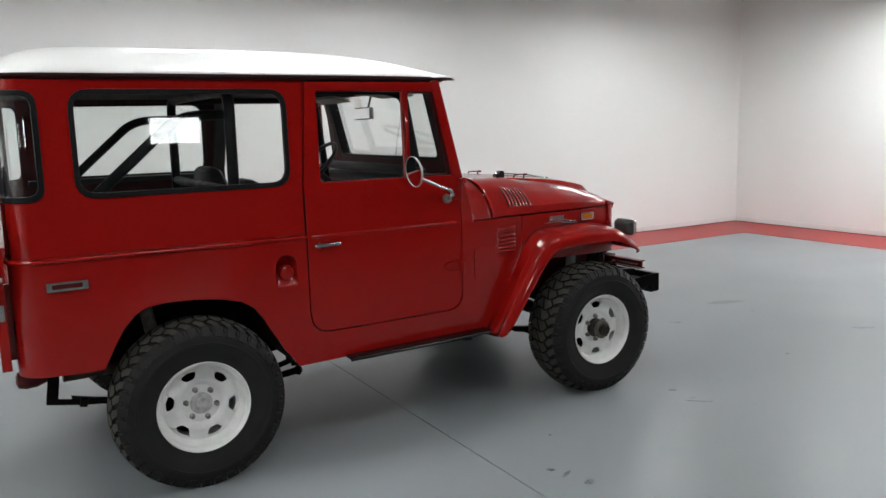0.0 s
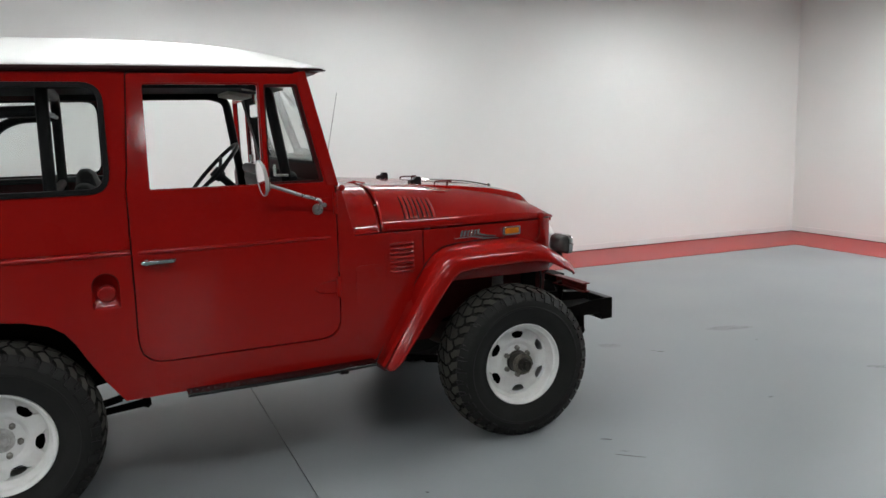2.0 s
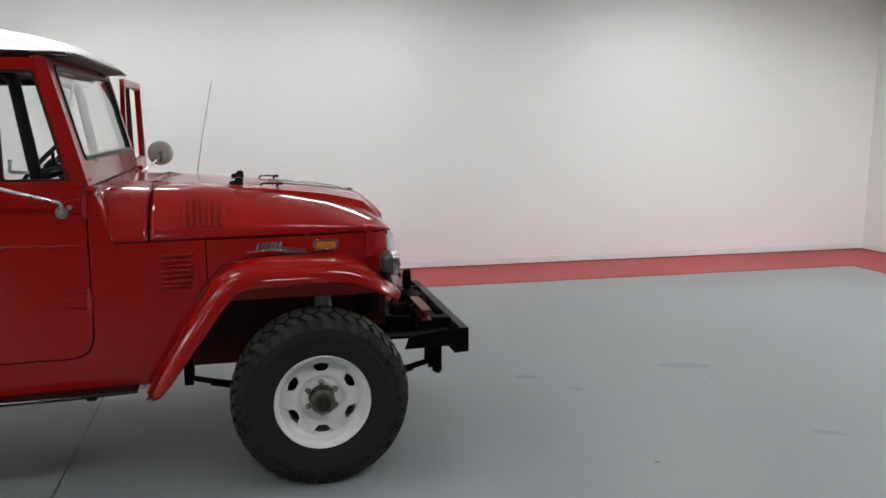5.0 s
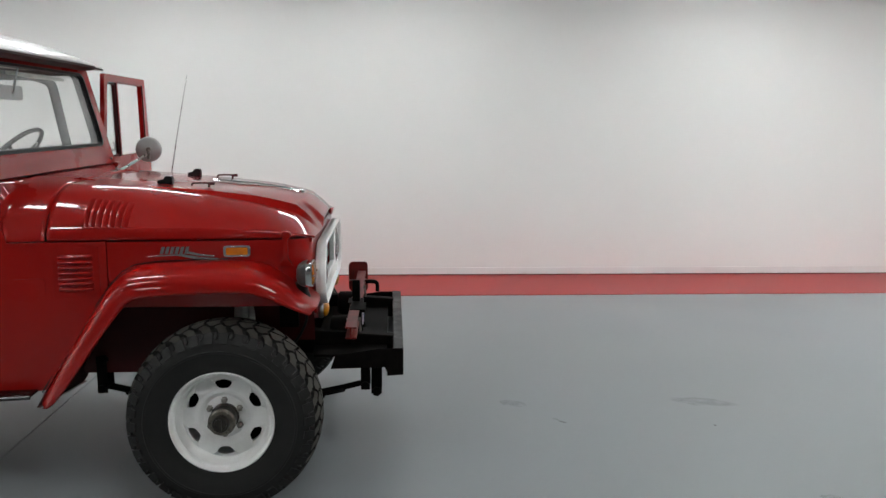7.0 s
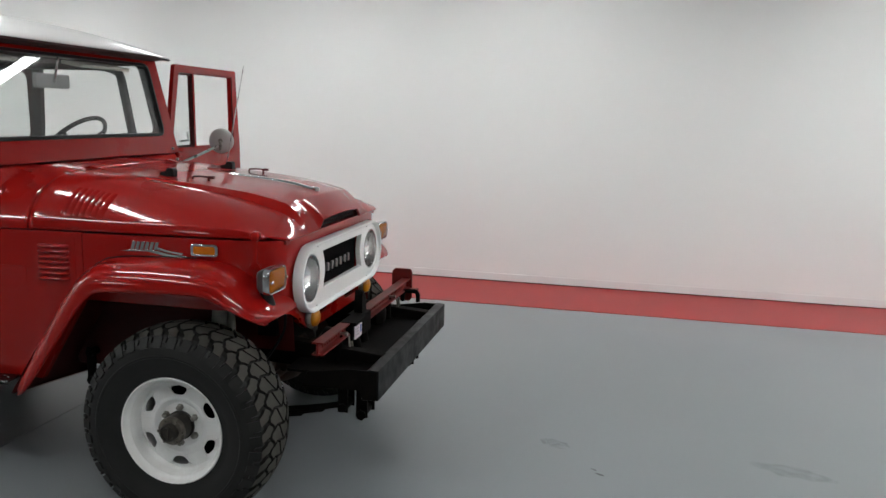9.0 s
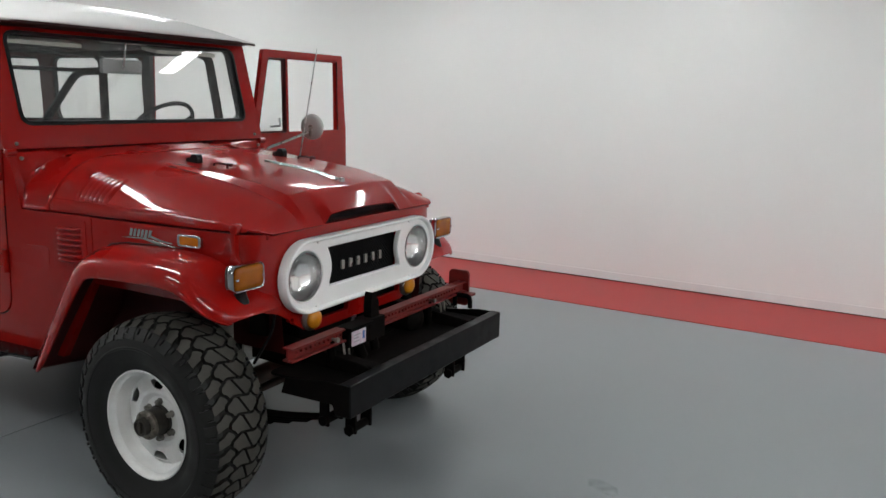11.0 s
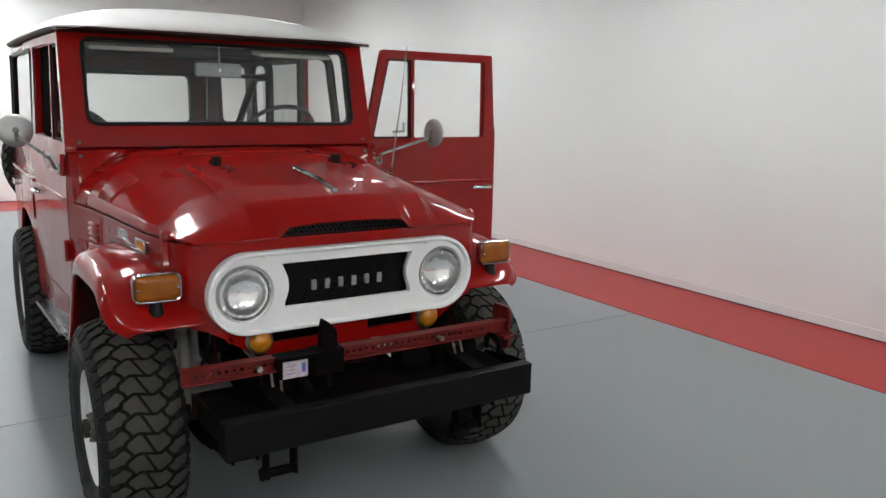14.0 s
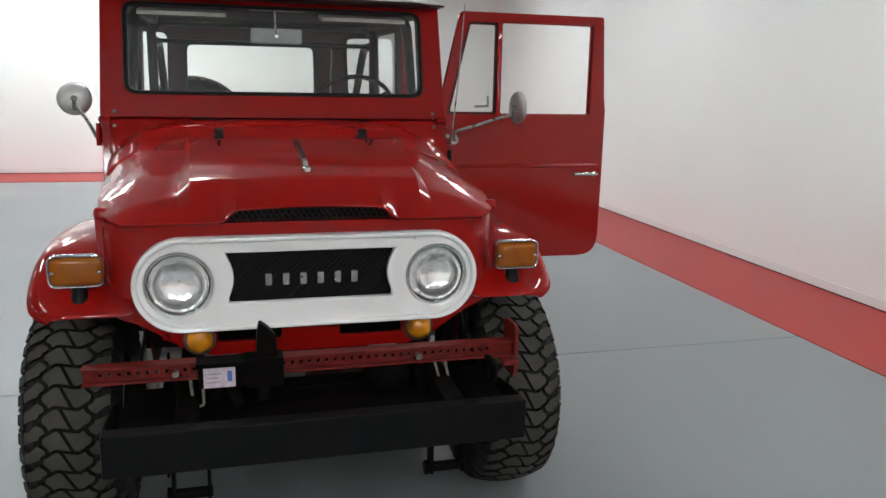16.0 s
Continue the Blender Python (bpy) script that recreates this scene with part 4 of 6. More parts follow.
def turn_lamp(s):
    cx, cy, cz = 2.625, s * 0.667, 0.935
    bm = bmesh.new()
    rows = []
    for q, x in ((0.45, -0.046), (0.70, -0.041), (0.88, -0.028), (0.96, -0.012), (0.98, 0.0), (0.98, 0.012)):
        rows.append([(cx + x, cy + u * q, cz + v * q) for u, v in rrect(-0.076, 0.076, -0.047, 0.047, 0.024)])
    rings(bm, rows)
    body = part("turn_signal", bm, SHELL, truck, "amber turn signal in a tarnished metal shell", smooth=60)
    bm = bmesh.new()
    rows = []
    big, small = rrect(-0.077, 0.077, -0.048, 0.048, 0.026), rrect(-0.071, 0.071, -0.042, 0.042, 0.021)
    for loop, x in ((big, -0.006), (big, 0.014), (rrect(-0.0745, 0.0745, -0.0455, 0.0455, 0.024), 0.019), (small, 0.017), (small, 0.008)):
        rows.append([(cx + x, cy + u, cz + v) for u, v in loop])
    rings(bm, rows, True, False)
    part("chrome_rim", bm, CHROME, body, "chrome rim")
    bm = bmesh.new()
    rows = []
    for q, x in ((1.0, 0.008), (0.99, 0.018), (0.93, 0.024), (0.6, 0.027), (0.1, 0.028)):
        rows.append([(cx + x, cy + u * q, cz + v * q) for u, v in rrect(-0.0695, 0.0695, -0.0405, 0.0405, 0.020)])
    rings(bm, rows)
    part("lens", bm, AMBER, body, "amber ribbed lens", smooth=60)
    for u in (-0.062, 0.062):
        bm = bmesh.new()
        lathe(bm, [(0.005, 0.02), (0.005, 0.028), (0.002, 0.030)], (cx, cy + u, cz), "x", 1, 10)
        part("screw", bm, CHROME, body)
    bm = bmesh.new()
    tube(bm, [(cx - 0.03, cy, cz - 0.035), (cx - 0.025, cy, cz - 0.068), (cx - 0.022, cy, cz - 0.10)], [0.026, 0.022, 0.030], 14)
    part("stand", bm, SEAL, body, "black rubber stand")


def head_lamp(s):
    c = (2.648, s * 0.390, 0.886)
    bm = bmesh.new()
    lathe(bm, [(0.099, 0.0), (0.099, 0.010), (0.096, 0.015), (0.0915, 0.014), (0.089, 0.008), (0.0885, -0.004)], c, "x", 1, 40, caps=False)
    ring = part("headlight", bm, CHROME, truck, "round sealed-beam headlight with a chrome ring", smooth=50)
    bm = bmesh.new()
    rng = random.Random(7 + s)
    rows = []
    for r in (0.087, 0.080, 0.068, 0.055, 0.041, 0.027, 0.014, 0.003):
        depth = 0.004 - 0.046 * math.sqrt(max(0.0, 1 - (r / 0.0875) ** 2))
        wave = 0.0 if r > 0.085 else 0.0005
        rows.append([Vector(c) + Vector((depth + rng.uniform(-wave, wave), r * math.cos(t), r * math.sin(t))) for t in (2 * math.pi * k / 18 for k in range(18))])
    rings(bm, rows, True, False)
    part("reflector", bm, BOWL, ring, smooth=40)
    bm = bmesh.new()
    rows = []
    for r, a in [(0.087, 0.006), (0.082, 0.013), (0.066, 0.021), (0.045, 0.027), (0.022, 0.030), (0.002, 0.031)]:
        rows.append([Vector(c) + Vector((a, r * math.cos(t), r * math.sin(t))) for t in (2 * math.pi * k / 40 for k in range(40))])
    rings(bm, rows, True, False)
    pane = part("lens", bm, LENS, ring, "clear fluted lens", smooth=60)
    pane.visible_shadow = False


def fog_lamp(s):
    c = (2.636, s * 0.338, 0.712)
    bm = bmesh.new()
    lathe(bm, [(0.040, -0.01), (0.048, 0.004), (0.048, 0.012), (0.040, 0.020), (0.036, 0.018)], c, "x", 1, 28)
    ring = part("parking_lamp", bm, DULLCHROME, truck, "small round yellow parking lamp", smooth=50)
    bm = bmesh.new()
    lathe(bm, [(0.0385, 0.010), (0.0385, 0.022), (0.034, 0.033), (0.022, 0.040), (0.008, 0.043), (0.001, 0.0435)], c, "x", 1, 28)
    part("lens", bm, YELLOW, ring, "yellow domed lens", smooth=60)


def build_bezel():
    def pl(u, v, d):
        return Vector((2.664 - d, u, v))
    zc = 0.8865
    outer = []
    for k in range(40):
        a = math.pi / 2 + math.pi * k / 39
        outer.append((-0.378 + 0.142 * math.cos(a), zc + 0.142 * math.sin(a)))
    for k in range(40):
        a = -math.pi / 2 + math.pi * k / 39
        outer.append((0.378 + 0.142 * math.cos(a), zc + 0.142 * math.sin(a)))
    def circle(cy, r):
        return [(cy + r * math.cos(2 * math.pi * k / 40), 0.886 + r * math.sin(2 * math.pi * k / 40)) for k in range(40)]
    left = [(-0.256, 0.978)] + [(-0.256 + 0.024 * math.sin(math.pi * k / 8), 0.978 - 0.153 * k / 8) for k in range(1, 8)] + [(-0.248, 0.825)]
    right = [(-y, z) for y, z in left[::-1]]
    grille = left + right
    bm = bmesh.new()
    panel(bm, outer, [circle(-0.390, 0.0985), circle(0.390, 0.0985), grille], pl, 0.028)
    bez = part("bezel", bm, WHITE, truck, "white rounded grille surround", bevel=0.006)
    # raised outer lip
    bm = bmesh.new()
    rows = []
    for q, x in ((1.0, 2.650), (1.0, 2.672), (0.988, 2.680), (0.955, 2.682), (0.915, 2.680), (0.895, 2.673), (0.885, 2.658)):
        rows.append([(x, y * (1 - (1 - q) * 0.28), zc + (z - zc) * q) for y, z in outer])
    rings(bm, rows, True, False)
    part("lip", bm, WHITE, bez)
    for y, z in ((-0.32, 1.012), (0.32, 1.012), (-0.33, 0.760), (0.33, 0.760)):
        bm = bmesh.new()
        lathe(bm, [(0.008, 0.0), (0.008, 0.005), (0.004, 0.007)], (2.664, y, z), "x", 1, 10)
        part("screw_head", bm, WHITE, bez)
    # woven mesh insert
    bm = bmesh.new()
    box(bm, 2.612, 2.620, -0.27, 0.27, 0.815, 0.99)
    part("grille_backing", bm, SEAL, truck, "black backing behind the grille mesh")
    bm = bmesh.new()
    step, y0, y1, z0, z1 = 0.018, -0.262, 0.262, 0.818, 0.984
    k = y0 - (z1 - z0)
    while k < y1 + (z1 - z0):
        for sg in (1, -1):
            a, b = (k, z0), (k + (z1 - z0), z1)
            ya, za, yb, zb = a[0], a[1], b[0], b[1]
            if ya < y0:
                za += y0 - ya
                ya = y0
            if yb > y1:
                zb -= yb - y1
                yb = y1
            if yb - ya > 0.01:
                tube(bm, [(2.624 + 0.002 * sg, sg * ya, za), (2.624 + 0.002 * sg, sg * yb, zb)], 0.0022, 4, False)
        k += step
    part("grille_mesh", bm, SEAL, truck, "black woven grille mesh", weld=False)
    # six plain bright blocks across the mesh
    for k in range(6):
        y = -0.130 + 0.0525 * k
        bm = bmesh.new()
        panel(bm, rrect(y - 0.0095, y + 0.0095, 0.869, 0.905, 0.003, 2), [], lambda u, v, d: Vector((2.640 - d, u, v)), 0.008)
        part("badge_block", bm, DULLCHROME, truck, "bright metal badge block", bevel=0.0015)
    bm = bmesh.new()
    box(bm, 2.629, 2.633, -0.15, 0.15, 0.884, 0.888)
    part("badge_bar", bm, SEAL, truck)


def build_front():
    for s in (-1, 1):
        build_fender(s)
        turn_lamp(s)
        head_lamp(s)
        fog_lamp(s)
    build_bezel()
    # shelf under the bonnet's lip, mesh in the air inlet
    bm = bmesh.new()
    box(bm, 2.45, 2.628, -0.55, 0.55, 1.045, 1.062)
    part("nose_shelf", bm, RED, truck)
    bm = bmesh.new()
    box(bm, 2.545, 2.56, -0.30, 0.30, 1.05, 1.145)
    part("inlet_backing", bm, SEAL, truck)
    bm = bmesh.new()
    for row in range(4):
        z, x = 1.066 + 0.0125 * row, 2.612 - 0.004 * row
        for k in range(30):
            y = -0.27 + 0.018 * (k + 0.5 * (row % 2))
            tube(bm, [(x, y, z), (x + 0.003, y + 0.009, z + 0.011), (x, y + 0.018, z)], 0.0026, 5, False)
    part("inlet_mesh", bm, WIRE, truck, "black mesh in the bonnet's air inlet", weld=False)
    # bonnet trim: centre strip, rubber stops, tie hooks
    bm = bmesh.new()
    rows = []
    for k in range(13):
        x = 2.112 + 0.423 * k / 12
        z = hood_z(x, 0.0) + 0.004
        w = 0.011 if 0 < k < 12 else 0.006
        rows.append([(x, -w, z), (x, -w * 0.7, z + 0.008), (x, w * 0.7, z + 0.008), (x, w, z)])
    rings(bm, rows)
    rows = []
    strip = part("bonnet_strip", bm, CHROME, truck, "chrome strip along the bonnet's middle")
    bm = bmesh.new()
    lathe(bm, [(0.016, 0.0), (0.016, 0.012), (0.010, 0.016)], (2.528, 0.0, hood_z(2.528, 0) + 0.002), "z", 1, 16)
    part("strip_end", bm, CHROME, strip)
    for s in (-1, 1):
        x, y = 1.965, s * 0.265
        z = hood_z(x, y)
        bm = bmesh.new()
        panel(bm, rpoly([(x - 0.036, z - 0.006), (x + 0.028, z - 0.006), (x + 0.028, z + 0.024), (x + 0.022, z + 0.034), (x - 0.004, z + 0.034), (x - 0.010, z + 0.020), (x - 0.036, z + 0.016)], 0.005, 3), [], lambda u, v, d: Vector((u, y - 0.016 + d, v)), 0.032)
        part("rubber_stop", bm, SEAL, truck, "black rubber bonnet stop", bevel=0.005)
        bm = bmesh.new()
        x0 = 2.075
        zz = hood_z(x0, y)
        tube(bm, bend([(x0, y, zz - 0.003), (x0, y, zz + 0.011), (x0 + 0.035, y, zz + 0.013), (x0 + 0.09, y, zz + 0.011)], 0.008, 4), 0.0042, 8)
        tube(bm, [(x0 + 0.075, y, zz - 0.006), (x0 + 0.075, y, zz + 0.012)], 0.0055, 8)
        tube(bm, [(x0 + 0.078, y, zz + 0.011), (x0 + 0.100, y, zz + 0.010)], 0.007, 10)
        part("tie_hook", bm, SHADED_DARKRED, truck, "small red tie-down hook")
        # bonnet catch at the front corner
        bm = bmesh.new()
        ly = 0.612
        rings(bm, [[(2.528 - w, s * (ly - 0.006), z), (2.528 + w, s * (ly - 0.010), z), (2.528 + w, s * (ly + d), z), (2.528 - w, s * (ly + d + 0.003), z)] for z, w, d in ((0.955, 0.026, 0.004), (0.968, 0.020, 0.008), (0.985, 0.009, 0.010), (1.06, 0.008, 0.012), (1.085, 0.010, 0.012))])
        rows = []
        for k, (q, o) in enumerate(((0.55, -0.020), (0.9, -0.016), (1.0, -0.008), (1.0, 0.008), (0.9, 0.014), (0.5, 0.018))):
            rows.append([(2.528 + 0.020 * q * math.cos(a), s * (ly - 0.004 + o), 1.082 + 0.020 * q * math.sin(a)) for a in (2 * math.pi * m / 16 for m in range(16))])
        rings(bm, rows)
        part("bonnet_catch", bm, RED, truck, "red bonnet catch")
        # cowl hinges
        for yy in (0.30,):
            bm = bmesh.new()
            zz = hood_z(1.63, s * yy)
            for x0, x1, w in ((1.560, 1.612, 0.006), (1.672, 1.620, 0.006)):
                z0, z1 = hood_z(1.63, s * yy) + 0.004, hood_z(max(1.63, x0), s * yy)
                rings(bm, [[(x0, s * yy - w, z1), (x0, s * yy + w, z1), (x0, s * yy + w, z1 + 0.003), (x0, s * yy - w, z1 + 0.003)], [(x1, s * yy - 0.014, z0), (x1, s * yy + 0.014, z0), (x1, s * yy + 0.014, z0 + 0.008), (x1, s * yy - 0.014, z0 + 0.008)]])
            tube(bm, [(1.616, s * yy - 0.020, zz + 0.008), (1.616, s * yy + 0.020, zz + 0.008)], 0.006, 8)
            part("bonnet_hinge", bm, RED, truck)
        # louvres pressed into the bonnet's shoulder, open to the rear
        for k in range(7):
            x = 1.753 + 0.0245 * k
            e = lerp_table(x, HOOD_EDGE)
            hood_rows, gap_rows = [], []
            for j in range(13):
                f = j / 12
                yy = e * (0.825 + (0.985 - 0.825) * math.sin(f * math.pi / 2))
                p = Vector((x, yy, hood_z(x, yy)))
                slope = (hood_z(x, yy + 0.003) - hood_z(x, yy - 0.003)) / 0.006
                nrm = Vector((0, -slope, 1)).normalized()
                h = 0.0122 * max(0.0, math.sin(math.pi * (0.03 + 0.94 * f))) ** 0.45
                row = [p + Vector((0.0155, 0, 0)) - nrm * 0.002, p + Vector((0.006, 0, 0)) + nrm * h * 0.62, p + Vector((-0.004, 0, 0)) + nrm * h, p + Vector((-0.007, 0, 0)) + nrm * h * 0.96, p + Vector((-0.0068, 0, 0)) - nrm * 0.002]
                hood_rows.append([Vector((q.x, s * q.y, q.z)) for q in row])
                gap = [p + Vector((-0.0072, 0, 0)) + nrm * h * 0.80, p + Vector((-0.0072, 0, 0)) + nrm * 0.001, p + Vector((-0.0105, 0, 0)) + nrm * 0.0012, p + Vector((-0.0069, 0, 0)) + nrm * h * 0.4]
                gap_rows.append([Vector((q.x, s * q.y, q.z)) for q in gap])
            bm = bmesh.new()
            rings(bm, hood_rows)
            louvre = part("bonnet_louvre", bm, RED, truck, smooth=50)
            bm = bmesh.new()
            rings(bm, gap_rows[1:-1])
            part("louvre_gap", bm, SEAL, louvre)
        # side vent plate with seven slats
        pl = on_side(s)
        bm = bmesh.new()
        panel(bm, rrect(1.632, 1.804, 0.842, 1.046, 0.006, 2), [rrect(1.658, 1.776, 0.866, 1.022, 0.01, 3)], lambda u, v, d: pl(u, v, d - 0.004), 0.008)
        plate = part("side_vent", bm, RED, truck, bevel=0.0015)
        bm = bmesh.new()
        box(bm, 1.654, 1.780, s * 0.665, s * 0.672, 0.862, 1.026)
        part("vent_backing", bm, SEAL, plate)
        for k in range(7):
            z = 0.880 + 0.0215 * k
            bm = bmesh.new()
            rings(bm, [[pl(x, z - 0.007, 0.008), pl(x, z - 0.006, -0.013 * q), pl(x, z - 0.002, -0.018 * q), pl(x, z + 0.003, -0.017 * q), pl(x, z + 0.007, -0.010 * q), pl(x, z + 0.009, 0.006)] for x, q in ((1.652, 0.2), (1.660, 0.75), (1.672, 1), (1.762, 1), (1.774, 0.75), (1.782, 0.2))])
            part("slat", bm, RED, plate, smooth=50)
        # faint cover plate on the cowl's side
        bm = bmesh.new()
        panel(bm, rpoly([(1.475, 0.925), (1.475, 0.745), (1.535, 0.71), (1.60, 0.78), (1.605, 0.925)], 0.02, 3), [], lambda u, v, d: pl(u, v, d - 0.003), 0.006)
        part("cowl_plate", bm, RED, truck)
        # wing badge of plain bright shapes
        bm = bmesh.new()
        def bp(u, v, d):
            return Vector((u, s * (side_y(u, 1.0) + 0.004 - d), v))
        for poly in [[(1.988, 1.003), (2.10, 1.006), (2.17, 0.992), (2.262, 0.988), (2.262, 0.994), (2.19, 1.000), (2.12, 1.013), (2.03, 1.009)], [(2.13, 1.016), (2.19, 1.004), (2.245, 1.000), (2.250, 1.005), (2.195, 1.011), (2.145, 1.024)]] + [
                [(2.036 + 0.0188 * k, 1.013), (2.049 + 0.0188 * k, 1.013), (2.058 + 0.0188 * k, 1.043), (2.045 + 0.0188 * k, 1.043)] for k in range(6)]:
            panel(bm, poly, [], bp, 0.009)
        part("wing_badge", bm, CHROME, truck, "bright metal badge of plain strokes", bevel=0.001)
        # amber side marker
        bm = bmesh.new()
        panel(bm, rrect(2.284, 2.390, 0.999, 1.045, 0.012, 4), [rrect(2.294, 2.380, 1.007, 1.037, 0.008, 3)], lambda u, v, d: bp(u, v, d - 0.010), 0.018)
        marker = part("side_marker", bm, CHROME, truck, "amber side marker in a chrome rim", bevel=0.0015)
        bm = bmesh.new()
        panel(bm, rrect(2.294, 2.380, 1.007, 1.037, 0.008, 3), [], lambda u, v, d: bp(u, v, d - 0.010), 0.012)
        part("lens", bm, MARKER_AMBER, marker, bevel=0.002)
    # whip aerial on the left of the cowl
    bm = bmesh.new()
    ax, ay = 1.715, 0.690
    tube(bm, [(ax, ay, 1.10), (ax, ay, 1.19)], [0.013, 0.009], 12)
    part("aerial_foot", bm, SEAL, truck, "black aerial foot")
    bm = bmesh.new()
    tube(bm, [(ax, ay, 1.17), (ax + 0.055, ay + 0.015, 1.48), (ax + 0.118, ay + 0.016, 1.785)], [0.0036, 0.0030, 0.0022], 8)
    part("aerial", bm, DULLCHROME, truck, "thin whip aerial")


build_front()


# ---- wheels ----
def tyre_mesh():
    bm = bmesh.new()
    half = [(0.199, 0.098), (0.204, 0.112), (0.210, 0.120), (0.214, 0.121), (0.220, 0.121), (0.240, 0.130), (0.262, 0.138), (0.288, 0.142), (0.290, 0.1445), (0.297, 0.1445), (0.299, 0.142), (0.318, 0.139), (0.335, 0.133), (0.347, 0.125), (0.355, 0.114), (0.363, 0.095), (0.369, 0.06)]
    prof = [(r, -a) for r, a in half] + [(0.372, 0.0)] + [(r, a) for r, a in half[::-1]] + [(0.199, -0.098)]
    n = 72
    rows = [[Vector((r * math.cos(2 * math.pi * k / n), a, r * math.sin(2 * math.pi * k / n))) for k in range(n)] for r, a in prof]
    rings(bm, rows, True, False)
    def block(poly, rt, rb, k, pitch):
        """A tread block: polygon in (across, fraction of the pitch) with sloped flanks."""
        cx = sum(p[0] for p in poly) / len(poly)
        cy = sum(p[1] for p in poly) / len(poly)
        top, low = [], []
        for a, f in poly:
            edge = 1.55 * a * a
            for lst, r, q in ((top, rt - edge, 0.97), (low, rb - edge, 1.03)):
                aa, ff = cx + (a - cx) * q, cy + (f - cy) * q
                t = (k + ff) * pitch
                lst.append(bm.verts.new((r * math.cos(t), aa, r * math.sin(t))))
        bm.faces.new(top)
        for i in range(len(top)):
            j = (i + 1) % len(top)
            bm.faces.new((top[i], low[i], low[j], top[j]))
    N = 38
    pitch = 2 * math.pi / N
    def inset(poly, w):
        """Pulls a cell's outline in by w metres, so that even grooves remain."""
        pts = [Vector((a, f * 0.0642)) for a, f in poly]
        out = []
        for p0, p, p1 in zip(pts[-1:] + pts[:-1], pts, pts[1:] + pts[:1]):
            d0, d1 = (p - p0).normalized(), (p1 - p).normalized()
            n0, n1 = Vector((d0.y, -d0.x)), Vector((d1.y, -d1.x))
            m = (n0 + n1) / max(0.45, 1 + n0.dot(n1))
            out.append(tuple(p + m * w))
        return [(x, y / 0.0642) for x, y in rpoly(out, 0.0062, 2)]
    mid = inset([(-0.050, -0.58), (-0.058, -0.28), (-0.074, -0.10), (-0.070, 0.25), (-0.050, 0.42), (-0.034, 0.60), (-0.018, 0.565), (0.018, -0.565), (0.0, -0.50), (-0.016, -0.44), (-0.034, -0.40)], 0.0044)
    lug = inset([(-0.072, 0.06), (-0.094, -0.02), (-0.124, -0.24), (-0.126, 0.52), (-0.104, 0.66), (-0.090, 0.88), (-0.074, 0.99), (-0.074, 0.90), (-0.058, 0.72), (-0.050, 0.42), (-0.070, 0.25)], 0.0056)
    for k in range(N):
        for sg in (1, -1):
            for poly in (mid, lug):
                block([(sg * a, sg * f) for a, f in poly], 0.3885, 0.3735, k, pitch)
            # lug running down the shoulder
            for f0, f1, low in ((-0.18, 0.40, 0.324), (0.52, 0.70, 0.342)):
                vs = []
                out = 0.1425 if low < 0.33 else 0.136
                for r, a in ((0.3655, 0.121), (low + 0.004, out), (low, out - 0.008), (0.352, 0.114)):
                    for f in (f0, f1):
                        t = (k + sg * f) * pitch
                        vs.append(bm.verts.new((r * math.cos(t), -sg * a, r * math.sin(t))))
                for i in range(3):
                    bm.faces.new((vs[2 * i], vs[2 * i + 1], vs[2 * i + 3], vs[2 * i + 2]))
                bm.faces.new((vs[0], vs[2], vs[4], vs[6]))
                bm.faces.new((vs[1], vs[7], vs[5], vs[3]))
    # the tyre stands flat on the floor
    for v in bm.verts:
        if v.co.z < -0.3695:
            v.co.z = -0.3695
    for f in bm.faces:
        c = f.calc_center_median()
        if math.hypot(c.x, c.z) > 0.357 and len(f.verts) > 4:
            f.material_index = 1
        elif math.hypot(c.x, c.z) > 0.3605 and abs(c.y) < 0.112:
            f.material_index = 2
    return bm


